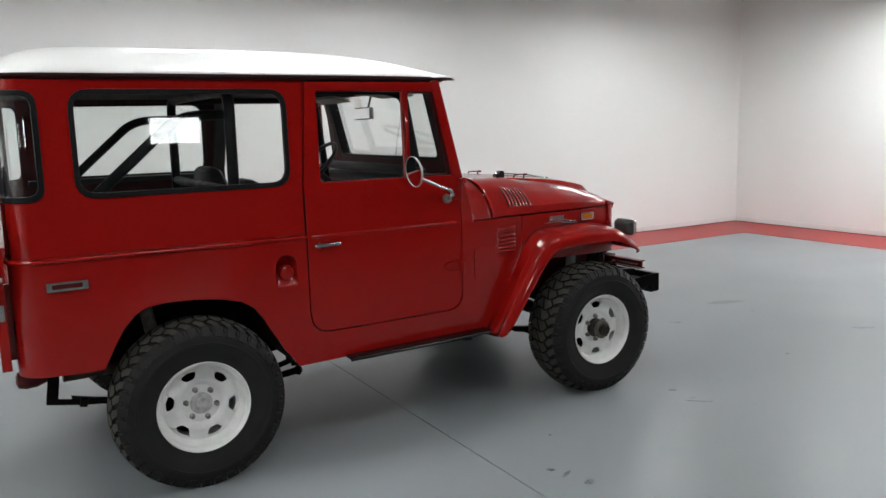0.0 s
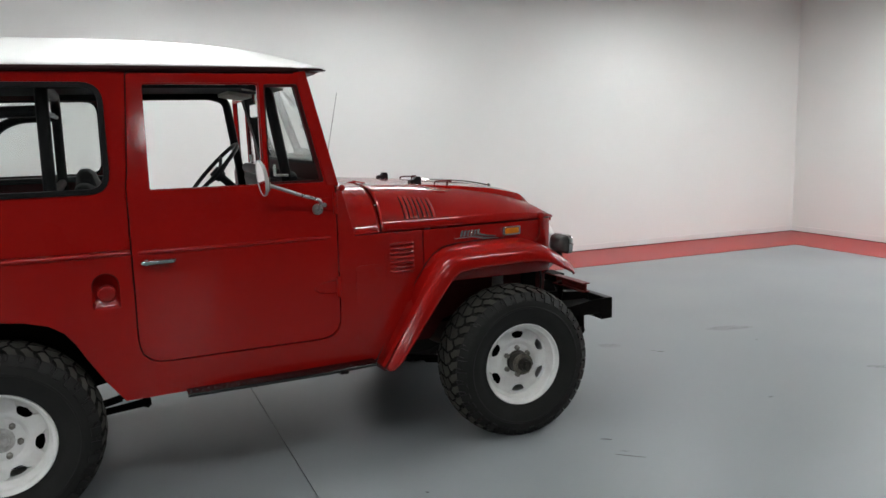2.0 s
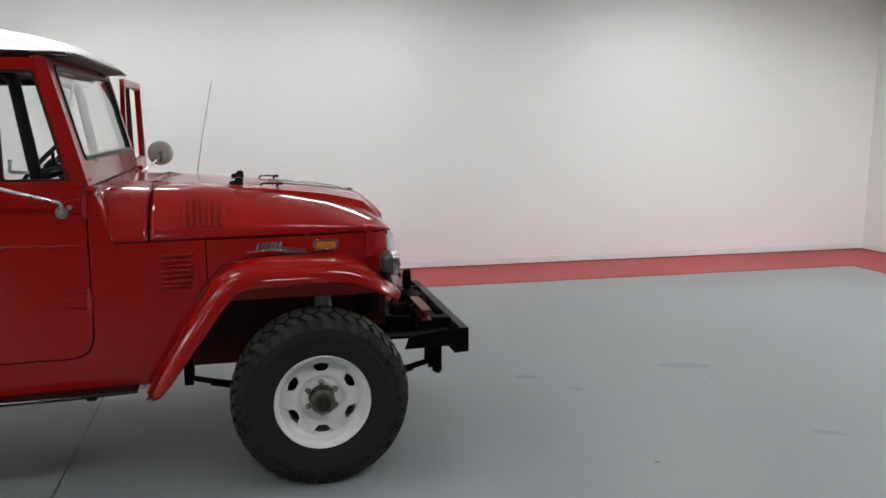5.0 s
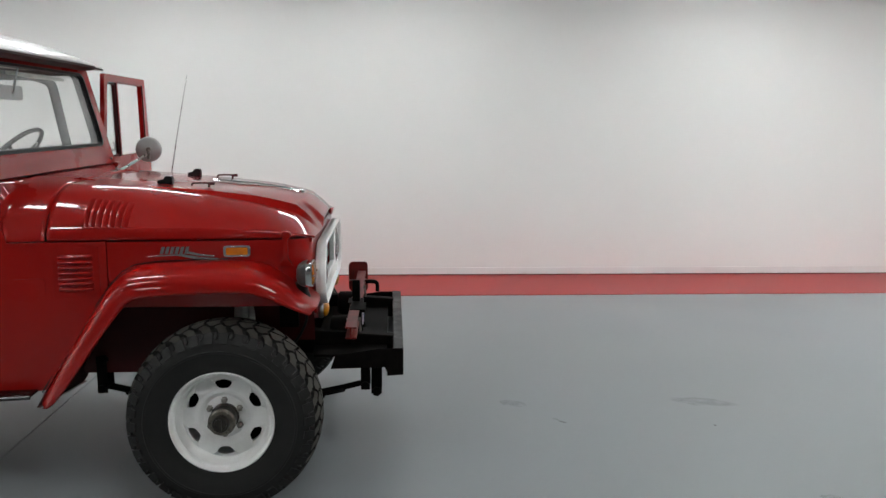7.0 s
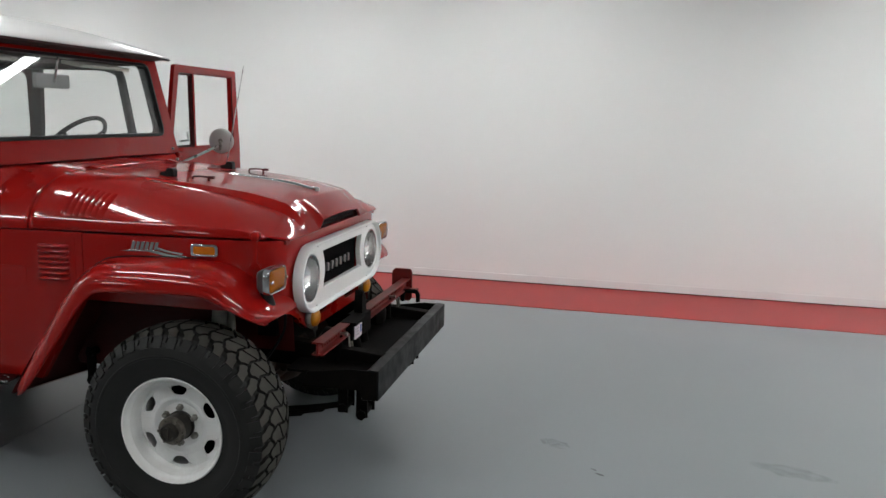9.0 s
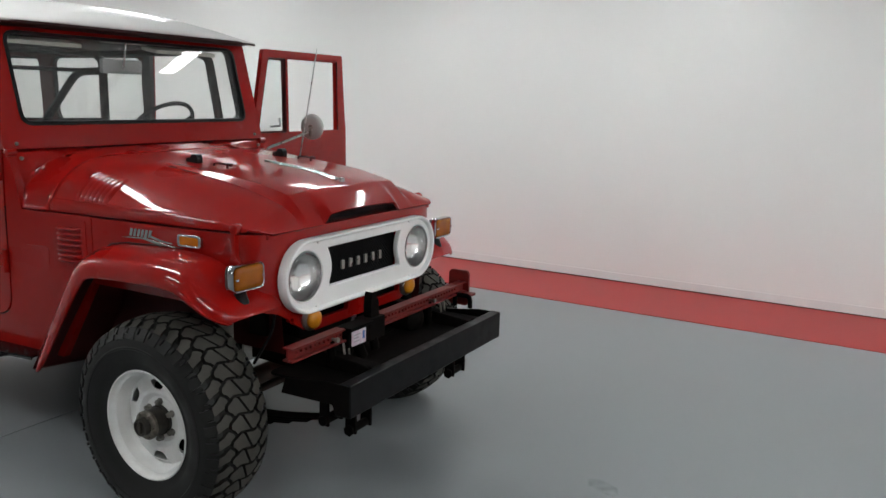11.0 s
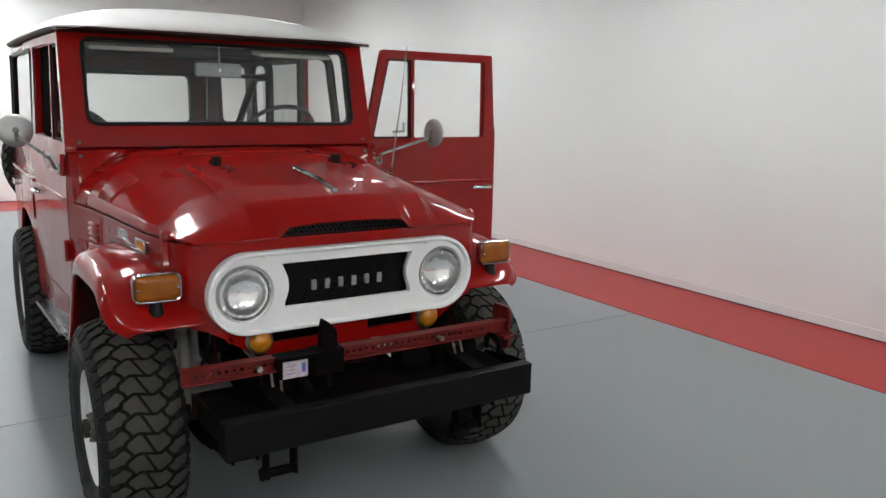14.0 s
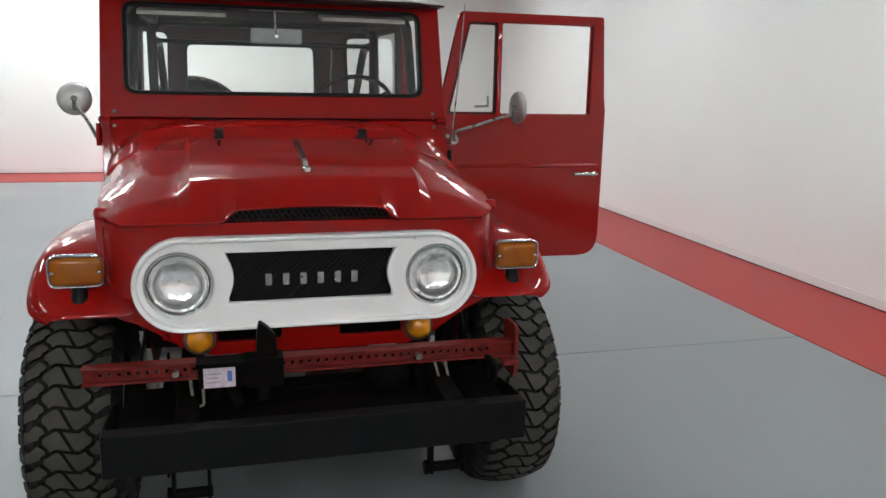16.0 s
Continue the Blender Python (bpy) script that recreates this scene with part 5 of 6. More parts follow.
def build_wheels():
    wheel = empty("wheel", truck)
    wheel["label"] = "white steel wheel with a chunky mud tyre"
    bm = tyre_mesh()
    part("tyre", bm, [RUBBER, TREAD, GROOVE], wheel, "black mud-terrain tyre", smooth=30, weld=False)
    bm = bmesh.new()
    n = 56
    rows = []
    for r, a in ((0.186, 0.10), (0.198, -0.098), (0.205, -0.108), (0.2075, -0.115), (0.2055, -0.1205), (0.2015, -0.1205), (0.1985, -0.115), (0.1965, -0.104), (0.1915, -0.099), (0.1855, -0.097), (0.1830, -0.090), (0.1790, -0.064), (0.1750, -0.052), (0.1700, -0.047), (0.166, -0.040), (0.166, 0.0), (0.170, 0.10)):
        rows.append([(r * math.cos(2 * math.pi * k / n), a, r * math.sin(2 * math.pi * k / n)) for k in range(n)])
    rings(bm, rows, True, False)
    part("rim", bm, RIMWHITE, wheel, "white painted steel rim", smooth=50)
    # dished disc with six slots
    def disc(u, v, d):
        r = math.hypot(u, v)
        return Vector((u, lerp_table(r, [(0.0, -0.046), (0.078, -0.046), (0.086, -0.046), (0.104, -0.058), (0.116, -0.0605), (0.150, -0.0585), (0.166, -0.050), (0.175, -0.044)]) + d, v))
    def circ(r, k=48):
        return [(r * math.cos(2 * math.pi * i / k), r * math.sin(2 * math.pi * i / k)) for i in range(k)]
    def slot(i):
        c = math.pi / 2 + i * math.pi / 3
        pts = [(0.154, -0.205), (0.158, 0.0), (0.154, 0.205), (0.144, 0.235), (0.124, 0.150), (0.121, 0.0), (0.124, -0.150), (0.144, -0.235)]
        return rpoly([(r * math.cos(c + t), r * math.sin(c + t)) for r, t in pts], 0.006, 2)
    bm = bmesh.new()
    panel(bm, circ(0.176), [slot(i) for i in range(6)] + [circ(0.116, 36)], disc, 0.006)
    panel(bm, circ(0.1165, 36), [circ(0.104, 36)], disc, 0.006)
    panel(bm, circ(0.1045, 36), [circ(0.086, 36)], disc, 0.006)
    panel(bm, circ(0.0865, 36), [circ(0.045, 24)], disc, 0.006)
    part("disc", bm, RIMWHITE, wheel, "dished white disc with six slots", bevel=0.0015, smooth=25)
    for k in range(6):
        c = k * math.pi / 3 + math.pi / 6
        bm = bmesh.new()
        lathe(bm, [(0.0135, -0.044), (0.0135, -0.052), (0.0105, -0.055), (0.0105, -0.066), (0.0055, -0.070)], (0.068 * math.cos(c), 0, 0.070 * math.sin(c)), "y", 1, 6)
        part("wheel_nut", bm, STEEL, wheel)
    bm = bmesh.new()
    lathe(bm, [(0.175, 0.06), (0.150, 0.05), (0.05, 0.05), (0.02, 0.05)], (0, 0, 0), "y", 1, 40)
    part("brake_drum", bm, SHADED_GRIME, wheel, "black brake drum")
    wheel.matrix_basis = pose(-0.018, -0.722, 0.370)
    bm = bmesh.new()
    lathe(bm, [(0.050, -0.042), (0.050, -0.049), (0.042, -0.052), (0.030, -0.053), (0.028, -0.060), (0.022, -0.063), (0.006, -0.063)], (0, 0, 0), "y", 1, 28)
    part("hub_cap", bm, RIMGREY, wheel, "worn grey-white hub cap", smooth=40)
    others = [copy_thing(wheel, pose(-0.018, 0.722, 0.370, 0, 0, 180))]
    fronts = [copy_thing(wheel, pose(2.292, -0.722, 0.370)), copy_thing(wheel, pose(2.292, 0.722, 0.370, 0, 0, 180))]
    for w in fronts:
        for o in list(w.children):
            if o.name.startswith("hub_cap"):
                bpy.data.objects.remove(o)
        for prof, mat, name, nn in (([(0.056, -0.040), (0.056, -0.056), (0.051, -0.060), (0.050, -0.104)], HUBDARK, "locking_hub", 28),
                                    ([(0.049, -0.102), (0.054, -0.105), (0.054, -0.116), (0.048, -0.122), (0.034, -0.122)], HUBMETAL, "hub_flange", 28),
                                    ([(0.034, -0.118), (0.034, -0.138), (0.031, -0.144), (0.025, -0.144), (0.023, -0.139), (0.006, -0.139)], HUBDARK, "hub_dial", 24)):
            bm = bmesh.new()
            lathe(bm, prof, (0, 0, 0), "y", 1, nn)
            if name == "hub_flange":
                for k in range(6):
                    c = k * math.pi / 3
                    lathe(bm, [(0.006, -0.120), (0.006, -0.128), (0.003, -0.129)], (0.0455 * math.cos(c), 0, 0.044 * math.sin(c)), "y", 1, 6)
            elif name == "hub_dial":
                box(bm, -0.005, 0.005, -0.147, -0.137, -0.022, 0.022)
            part(name, bm, mat, w, {"locking_hub": "oily dark locking hub", "hub_flange": "dirty metal flange with bolts", "hub_dial": "dark hub dial"}[name], smooth=40)
    for w in [wheel] + others:
        for o in w.children:
            if not o.name.startswith("tyre"):
                o.matrix_basis = pose(0, 0, 0, 0, -20, 0)
    # the spare hangs on the rear wall
    copy_thing(wheel, pose(-0.905, -0.455, 1.07, 0, 0, -90)).name = "spare_wheel"


build_wheels()


# ---- chassis ----
def build_chassis():
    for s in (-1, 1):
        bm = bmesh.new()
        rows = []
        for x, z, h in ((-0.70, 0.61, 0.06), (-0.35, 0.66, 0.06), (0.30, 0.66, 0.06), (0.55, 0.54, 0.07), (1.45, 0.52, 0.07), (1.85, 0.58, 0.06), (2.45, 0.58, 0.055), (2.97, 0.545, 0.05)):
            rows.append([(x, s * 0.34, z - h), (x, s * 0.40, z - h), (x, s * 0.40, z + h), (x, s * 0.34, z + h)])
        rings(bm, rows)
        part("frame_rail", bm, SHADED_GRIME, truck, "black chassis rail", bevel=0.006)
        # leaf springs, shackles and shock absorbers
        for cx, half in ((0.0, 0.52), (2.285, 0.56)):
            bm = bmesh.new()
            for k in range(5):
                L = half * (1 - 0.16 * k)
                rows = []
                for j in range(13):
                    f = -1 + 2 * j / 12
                    z = 0.335 + 0.075 * (f * L / half) ** 2 - 0.009 * k
                    rows.append([(cx + f * L, s * 0.47 - 0.03, z), (cx + f * L, s * 0.47 + 0.03, z), (cx + f * L, s * 0.47 + 0.03, z - 0.007), (cx + f * L, s * 0.47 - 0.03, z - 0.007)])
                rings(bm, rows)
            part("leaf_spring", bm, SHADED_GRIME, truck, "black leaf spring")
            for e in ((1,) if cx < 1 else (-1, 1)):
                bm = bmesh.new()
                ex = cx + e * half
                for yy in (-0.045, 0.037):
                    box(bm, ex - 0.020, ex + 0.020, s * 0.47 + yy, s * 0.47 + yy + 0.008, 0.385, 0.545)
                tube(bm, [(ex, s * 0.47 - 0.055, 0.405), (ex, s * 0.47 + 0.055, 0.405)], 0.018, 12)
                tube(bm, [(ex, s * 0.47 - 0.055, 0.525), (ex, s * 0.47 + 0.055, 0.525)], 0.018, 12)
                part("shackle", bm, SHADED_GRIME, truck, "black spring shackle")
        for x0, x1, y in ((2.335, 2.315, 0.512), (-0.18, -0.06, 0.50)):
            bm = bmesh.new()
            tube(bm, [(x0, s * y, 0.92 if x0 > 1 else 0.78), (x0 - 0.02 if x0 > 1 else x0 + 0.02, s * y, 0.66)], 0.030, 16)
            tube(bm, [(x0 - 0.02 if x0 > 1 else x0 + 0.02, s * y, 0.68), (x1, s * y, 0.36)], 0.021, 14)
            part("shock_absorber", bm, DUSTY if x0 > 1 else STEEL, truck, "dusty pale grey shock absorber" if x0 > 1 else "dusty grey shock absorber")
        bm = bmesh.new()
        tube(bm, [(0.10, s * 0.49, 0.305), (0.40, s * 0.50, 0.338), (0.52, s * 0.50, 0.352), (0.54, s * 0.50, 0.354), (0.556, s * 0.50, 0.355)], [0.016, 0.016, 0.018, 0.028, 0.014], 12)
        part("spring_eye", bm, SHADED_GRIME, truck, "black spring eye ahead of the rear wheel", smooth=50)
        # pale bracket and dust sleeve beside the front shock absorber
        bm = bmesh.new()
        tube(bm, [(2.35, s * 0.462, 0.80), (2.35, s * 0.462, 0.72), (2.345, s * 0.464, 0.70), (2.34, s * 0.468, 0.58)], [0.020, 0.028, 0.031, 0.027], 16)
        part("dust_sleeve", bm, DUSTY, truck, "pale grey dust sleeve", smooth=50)
        bm = bmesh.new()
        panel(bm, rpoly([(-0.030, 0.515), (0.026, 0.515), (0.032, 0.60), (0.022, 0.655), (-0.028, 0.655)], 0.012, 3), [], lambda u, v, d: Vector((2.385 + d, s * (0.415 + u), v)), 0.010)
        part("spring_bracket", bm, DUSTY, truck, "pale grey steel bracket", bevel=0.003)
        # mud flap bracket, rear bumperette
        bm = bmesh.new()
        rings(bm, [[(x, s * (0.66 + w * 0.055 * math.cos(a)), 0.578 + w * 0.040 * math.sin(a)) for a in (2 * math.pi * k / 12 for k in range(12))] for x, w in ((-0.735, 0.35), (-0.728, 0.8), (-0.70, 1.0), (-0.66, 0.95), (-0.62, 0.6))])
        part("rear_bumper", bm, SHADED_DARKRED, truck, "short dark red rear bumperette", smooth=50)
        bm = bmesh.new()
        rings(bm, [[(-0.630 + dx, s * (0.70 + y), z), (-0.585 + dx, s * (0.70 + y), z), (-0.585 + dx, s * (0.68 + y), z), (-0.630 + dx, s * (0.68 + y), z)] for dx, y, z in ((0.012, 0.0, 0.612), (0.008, 0.0, 0.55), (-0.004, 0.0, 0.468))])
        tube(bm, [(-0.632, s * 0.69, 0.474), (-0.49, s * 0.69, 0.446), (-0.30, s * 0.66, 0.415), (-0.12, s * 0.62, 0.40)], 0.013, 10)
        tube(bm, [(-0.505, s * 0.69, 0.449), (-0.475, s * 0.69, 0.443)], 0.021, 12)
        part("rear_stay", bm, SHADED_GRIME, truck, "black steel stay below the rear corner", bevel=0.003)
        # red plate that carries the tail lamp, held off the rear corner
        bm = bmesh.new()
        panel(bm, rpoly([(0.600, 0.640), (0.745, 0.640), (0.745, 0.985), (0.715, 1.005), (0.600, 1.005)], 0.012, 3), [], lambda u, v, d: Vector((-0.778 + d, s * u, v)), 0.036)
        box(bm, -0.745, -0.712, s * 0.62 - 0.012, s * 0.62 + 0.012, 0.66, 0.98)
        plate = part("lamp_plate", bm, RED, truck, "red upright plate carrying the tail lamp", bevel=0.004)
        bm = bmesh.new()
        box(bm, -0.768, -0.748, s * 0.745 - 0.004, s * 0.745 + 0.006, 0.850, 0.915)
        part("catch", bm, DULLCHROME, plate, "small bright catch", bevel=0.003)
        bm = bmesh.new()
        lathe(bm, [(0.036, 0.0), (0.042, 0.012), (0.042, 0.030), (0.036, 0.036)], (-0.778, s * 0.670, 0.740), "x", -1, 24)
        tail = part("tail_lamp", bm, DULLCHROME, truck, "round red tail lamp in a chrome ring", smooth=50)
        bm = bmesh.new()
        lathe(bm, [(0.036, 0.034), (0.030, 0.046), (0.012, 0.052), (0.002, 0.053)], (-0.778, s * 0.670, 0.740), "x", -1, 24)
        part("lens", bm, REFLRED, tail, "dark red lens", smooth=60)
    for x, w in ((0.0, 0.60), (2.285, 0.60)):
        bm = bmesh.new()
        tube(bm, [(x, -w, 0.380), (x, w, 0.380)], 0.042, 18)
        for k in (-1, 1):
            tube(bm, [(x, k * (w - 0.10), 0.380), (x, k * w, 0.380)], [0.055, 0.085], 18)
        dy = 0.16
        rows = []
        for a, r in ((-0.15, 0.05), (-0.12, 0.10), (-0.06, 0.135), (0.0, 0.145), (0.06, 0.135), (0.12, 0.10), (0.15, 0.05)):
            rows.append([(x + r * math.cos(t), dy + a, 0.385 + r * math.sin(t)) for t in (2 * math.pi * k / 20 for k in range(20))])
        rings(bm, rows)
        part("axle", bm, RUST, truck, "rusty live axle with its differential", smooth=50)
    bm = bmesh.new()
    tube(bm, [(2.43, -0.60, 0.40), (2.43, 0.60, 0.40)], 0.016, 12)
    part("track_rod", bm, RUST, truck, "rusty track rod")
    bm = bmesh.new()
    tube(bm, [(2.50, -0.30, 0.47), (2.50, 0.55, 0.43)], 0.018, 12)
    part("drag_link", bm, RUST, truck, "rusty drag link")
    bm = bmesh.new()
    tube(bm, [(2.46, -0.05, 0.445), (2.46, 0.35, 0.43)], 0.028, 14)
    part("steering_damper", bm, SHADED_GRIME, truck, "black steering damper")
    bm = bmesh.new()
    box(bm, 2.49, 2.59, 0.43, 0.53, 0.56, 0.76)
    part("steering_box", bm, SHADED_GRIME, truck, bevel=0.02)
    bm = bmesh.new()
    box(bm, 0.75, 1.5, -0.18, 0.22, 0.42, 0.60)
    box(bm, 1.5, 2.45, -0.22, 0.22, 0.50, 0.85)
    part("drivetrain", bm, SHADED_GRIME, truck, "oily black gearbox and engine underside", bevel=0.05)
    bm = bmesh.new()
    tube(bm, bend([(1.9, -0.28, 0.52), (1.2, -0.27, 0.47), (0.4, -0.27, 0.47), (0.15, -0.45, 0.52), (-0.55, -0.5, 0.52)], 0.1), 0.026, 12)
    part("exhaust_pipe", bm, RUST, truck, "rusty exhaust pipe")
    bm = bmesh.new()
    tube(bm, [(2.25, 0.21, 0.42), (1.45, 0.08, 0.50)], 0.026, 12)
    part("prop_shaft", bm, SHADED_GRIME, truck)
    bm = bmesh.new()
    tube(bm, [(0.05, 0.12, 0.42), (0.85, 0.08, 0.50)], 0.026, 12)
    part("prop_shaft", bm, SHADED_GRIME, truck)
    # floor pan and bulkhead
    bm = bmesh.new()
    box(bm, -0.68, 0.50, -0.70, 0.70, 0.86, 0.885)
    box(bm, 0.46, 0.50, -0.70, 0.70, 0.60, 0.885)
    box(bm, 0.46, 1.42, -0.70, 0.70, 0.58, 0.605)
    box(bm, 1.41, 1.43, -0.62, 0.62, 0.58, 1.14)
    part("floor_pan", bm, VINYL, truck, "dark cabin floor and bulkhead")
    # front bumper: pressed black channel with gussets
    bm = bmesh.new()
    sec = [(3.010, 0.470), (3.010, 0.588), (2.965, 0.590), (2.965, 0.582), (3.000, 0.580), (3.000, 0.478), (2.94, 0.474), (2.94, 0.466)]
    rings(bm, [[(x, y, z) for x, z in sec] for y in (-0.578, -0.2, 0.2, 0.578)])
    bumper = part("front_bumper", bm, BLACK, truck, "plain black steel channel bumper", bevel=0.004)
    for s in (-1, 1):
        bm = bmesh.new()
        panel(bm, [(3.006, 0.586), (2.90, 0.586), (2.72, 0.560), (2.70, 0.50), (2.93, 0.505), (2.945, 0.472), (3.006, 0.472)], [], lambda u, v, d: Vector((u, s * (0.578 - d), v)), 0.008)
        # End plates take the shade-darkened black, not the bumper's satin.
        part("end_plate", bm, SHADED_GRIME, bumper, bevel=0.002)
        bm = bmesh.new()
        tube(bm, bend([(2.80, s * 0.52, 0.60), (2.80, s * 0.52, 0.655), (2.88, s * 0.52, 0.655), (2.88, s * 0.52, 0.60)], 0.035, 6), 0.011, 10)
        if s > 0:
            part("tow_loop", bm, SHADED_GRIME, bumper, "black steel tow loop")
        bm = bmesh.new()
        for yy in (-0.05, 0.045):
            box(bm, 2.868, 2.915, s * 0.368 + yy, s * 0.368 + yy + 0.009, 0.332, 0.50)
        tube(bm, [(2.892, s * 0.368 - 0.058, 0.345), (2.892, s * 0.368 + 0.058, 0.345)], 0.016, 12)
        tube(bm, [(2.892, s * 0.368 - 0.064, 0.345), (2.892, s * 0.368 - 0.052, 0.345)], 0.022, 6)
        part("spring_hanger", bm, SHADED_GRIME, bumper, "black spring hanger below the bumper")
    bm = bmesh.new()
    box(bm, 2.62, 2.70, -0.33, 0.33, 0.50, 0.56)
    tube(bm, [(2.72, -0.34, 0.52), (2.72, 0.34, 0.52)], 0.035, 14)
    part("front_crossmember", bm, SHADED_GRIME, truck)
    # Near-black plate stands in for the shade and clutter behind the bumper.
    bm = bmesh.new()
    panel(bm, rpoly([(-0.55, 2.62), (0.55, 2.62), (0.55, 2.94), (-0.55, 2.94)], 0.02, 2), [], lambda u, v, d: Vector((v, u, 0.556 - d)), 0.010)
    part("bumper_tray", bm, SHADED_GRIME, truck, "near-black plate filling the dark space behind the bumper")
    for y, z in ((-0.30, 0.60), (0.22, 0.60)):
        bm = bmesh.new()
        lathe(bm, [(0.05, -0.06), (0.065, -0.05), (0.065, 0.03), (0.04, 0.05), (0.015, 0.055)], (2.74, y, z), "x", 1, 18)
        part("horn", bm, SHADED_GRIME, truck, "black horn behind the bumper", smooth=50)
    for s in (-1, 1):
        bm = bmesh.new()
        tube(bm, bend([(2.59, s * 0.48, 0.80), (2.60, s * 0.50, 0.70), (2.56, s * 0.52, 0.62), (2.50, s * 0.50, 0.55)], 0.05), 0.006, 8)
        part("brake_hose", bm, SEAL, truck, "black hose")


build_chassis()


# ---- farm jack across the bumper ----
def build_jack():
    jack = tagged(empty("farm_jack"), "red steel farm jack lying across the black bumper", "jack")
    x = 2.79
    bm = bmesh.new()
    holes = []
    for k in range(46):
        y = -0.60 + 0.025 * k
        if not -0.34 < y < -0.10:
            holes.append([(y + 0.0065 * math.cos(a), 0.674 + 0.0065 * math.sin(a)) for a in (2 * math.pi * i / 8 for i in range(8))])
    panel(bm, [(-0.645, 0.650), (0.62, 0.650), (0.62, 0.698), (-0.645, 0.698)], holes, lambda u, v, d: Vector((x + 0.004 - d, u, v)), 0.008)
    web = part("bar", bm, JACKRED, jack, "red perforated steel bar")
    for z in (0.650, 0.694):
        bm = bmesh.new()
        box(bm, x - 0.022, x + 0.024, -0.645, 0.62, z, z + 0.007)
        part("flange", bm, JACKRED, web, bevel=0.002)
    bm = bmesh.new()
    panel(bm, rpoly([(2.730, 0.582), (2.815, 0.582), (2.824, 0.60), (2.824, 0.735), (2.815, 0.752), (2.730, 0.752), (2.716, 0.735), (2.716, 0.60)], 0.008, 3), [], lambda u, v, d: Vector((u, 0.605 + d, v)), 0.012)
    box(bm, 2.72, 2.86, 0.56, 0.61, 0.640, 0.652)
    part("foot_plate", bm, JACKRED, jack, "red foot plate", bevel=0.003)
    bm = bmesh.new()
    box(bm, x - 0.035, x + 0.036, -0.210, -0.102, 0.618, 0.703)
    panel(bm, rpoly([(-0.178, 0.70), (-0.176, 0.770), (-0.168, 0.806), (-0.152, 0.796), (-0.122, 0.765), (-0.118, 0.70)], 0.012, 4), [], lambda u, v, d: Vector((x + 0.020 - d, u, v)), 0.035)
    box(bm, x - 0.02, x + 0.05, -0.345, -0.20, 0.690, 0.703)
    box(bm, x - 0.02, x + 0.034, -0.34, -0.21, 0.625, 0.69)
    tube(bm, [(x + 0.01, -0.26, 0.63), (x + 0.02, -0.23, 0.56)], 0.022, 12)
    tube(bm, [(x + 0.02, -0.16, 0.62), (x + 0.03, -0.16, 0.575)], 0.018, 12)
    # Head is coloured near-black to sink into the bumper's shade.
    part("lifting_head", bm, SHADED_GRIME, jack, "black cast lifting head", bevel=0.006)
    bm = bmesh.new()
    box(bm, x + 0.036, x + 0.040, -0.325, -0.238, 0.628, 0.692)
    tag = part("label_plate", bm, LABEL, jack, "small white label with faded print")
    for y0, y1, z0, z1, mat in ((-0.260, -0.247, 0.645, 0.676, BLUE), (-0.315, -0.276, 0.668, 0.671, GREYPLASTIC), (-0.315, -0.284, 0.656, 0.659, GREYPLASTIC), (-0.315, -0.279, 0.643, 0.646, GREYPLASTIC)):
        bm = bmesh.new()
        box(bm, x + 0.0402, x + 0.0415, y0, y1, z0, z1)
        part("print_bar", bm, mat, tag)
    for y in (-0.40, 0.30):
        bm = bmesh.new()
        tube(bm, [(x + 0.024, y, 0.672), (x - 0.03, y, 0.672)], 0.006, 8)
        tube(bm, [(x + 0.022, y, 0.672), (x + 0.033, y, 0.672)], 0.010, 6)
        part("mounting_bolt", bm, STEEL, jack, "grey mounting bolt")
        bm = bmesh.new()
        tube(bm, [(x - 0.005, y, 0.665), (x - 0.01, y + 0.02, 0.512)], 0.016, 10)
        part("mounting_post", bm, SHADED_GRIME, jack, "black mounting post")
    for y, tilt in ((-0.345, 0.004), (0.366, 0.020)):
        bm = bmesh.new()
        tube(bm, bend([(x + 0.026, y - 0.016, 0.650), (x + 0.030, y - 0.014 + tilt, 0.572), (x + 0.030, y + 0.014 + tilt, 0.572), (x + 0.026, y + 0.016, 0.650)], 0.013, 5), 0.0045, 8)
        part("bolt_loop", bm, STEEL, jack, "bright bent steel loop", smooth=50)


build_jack()


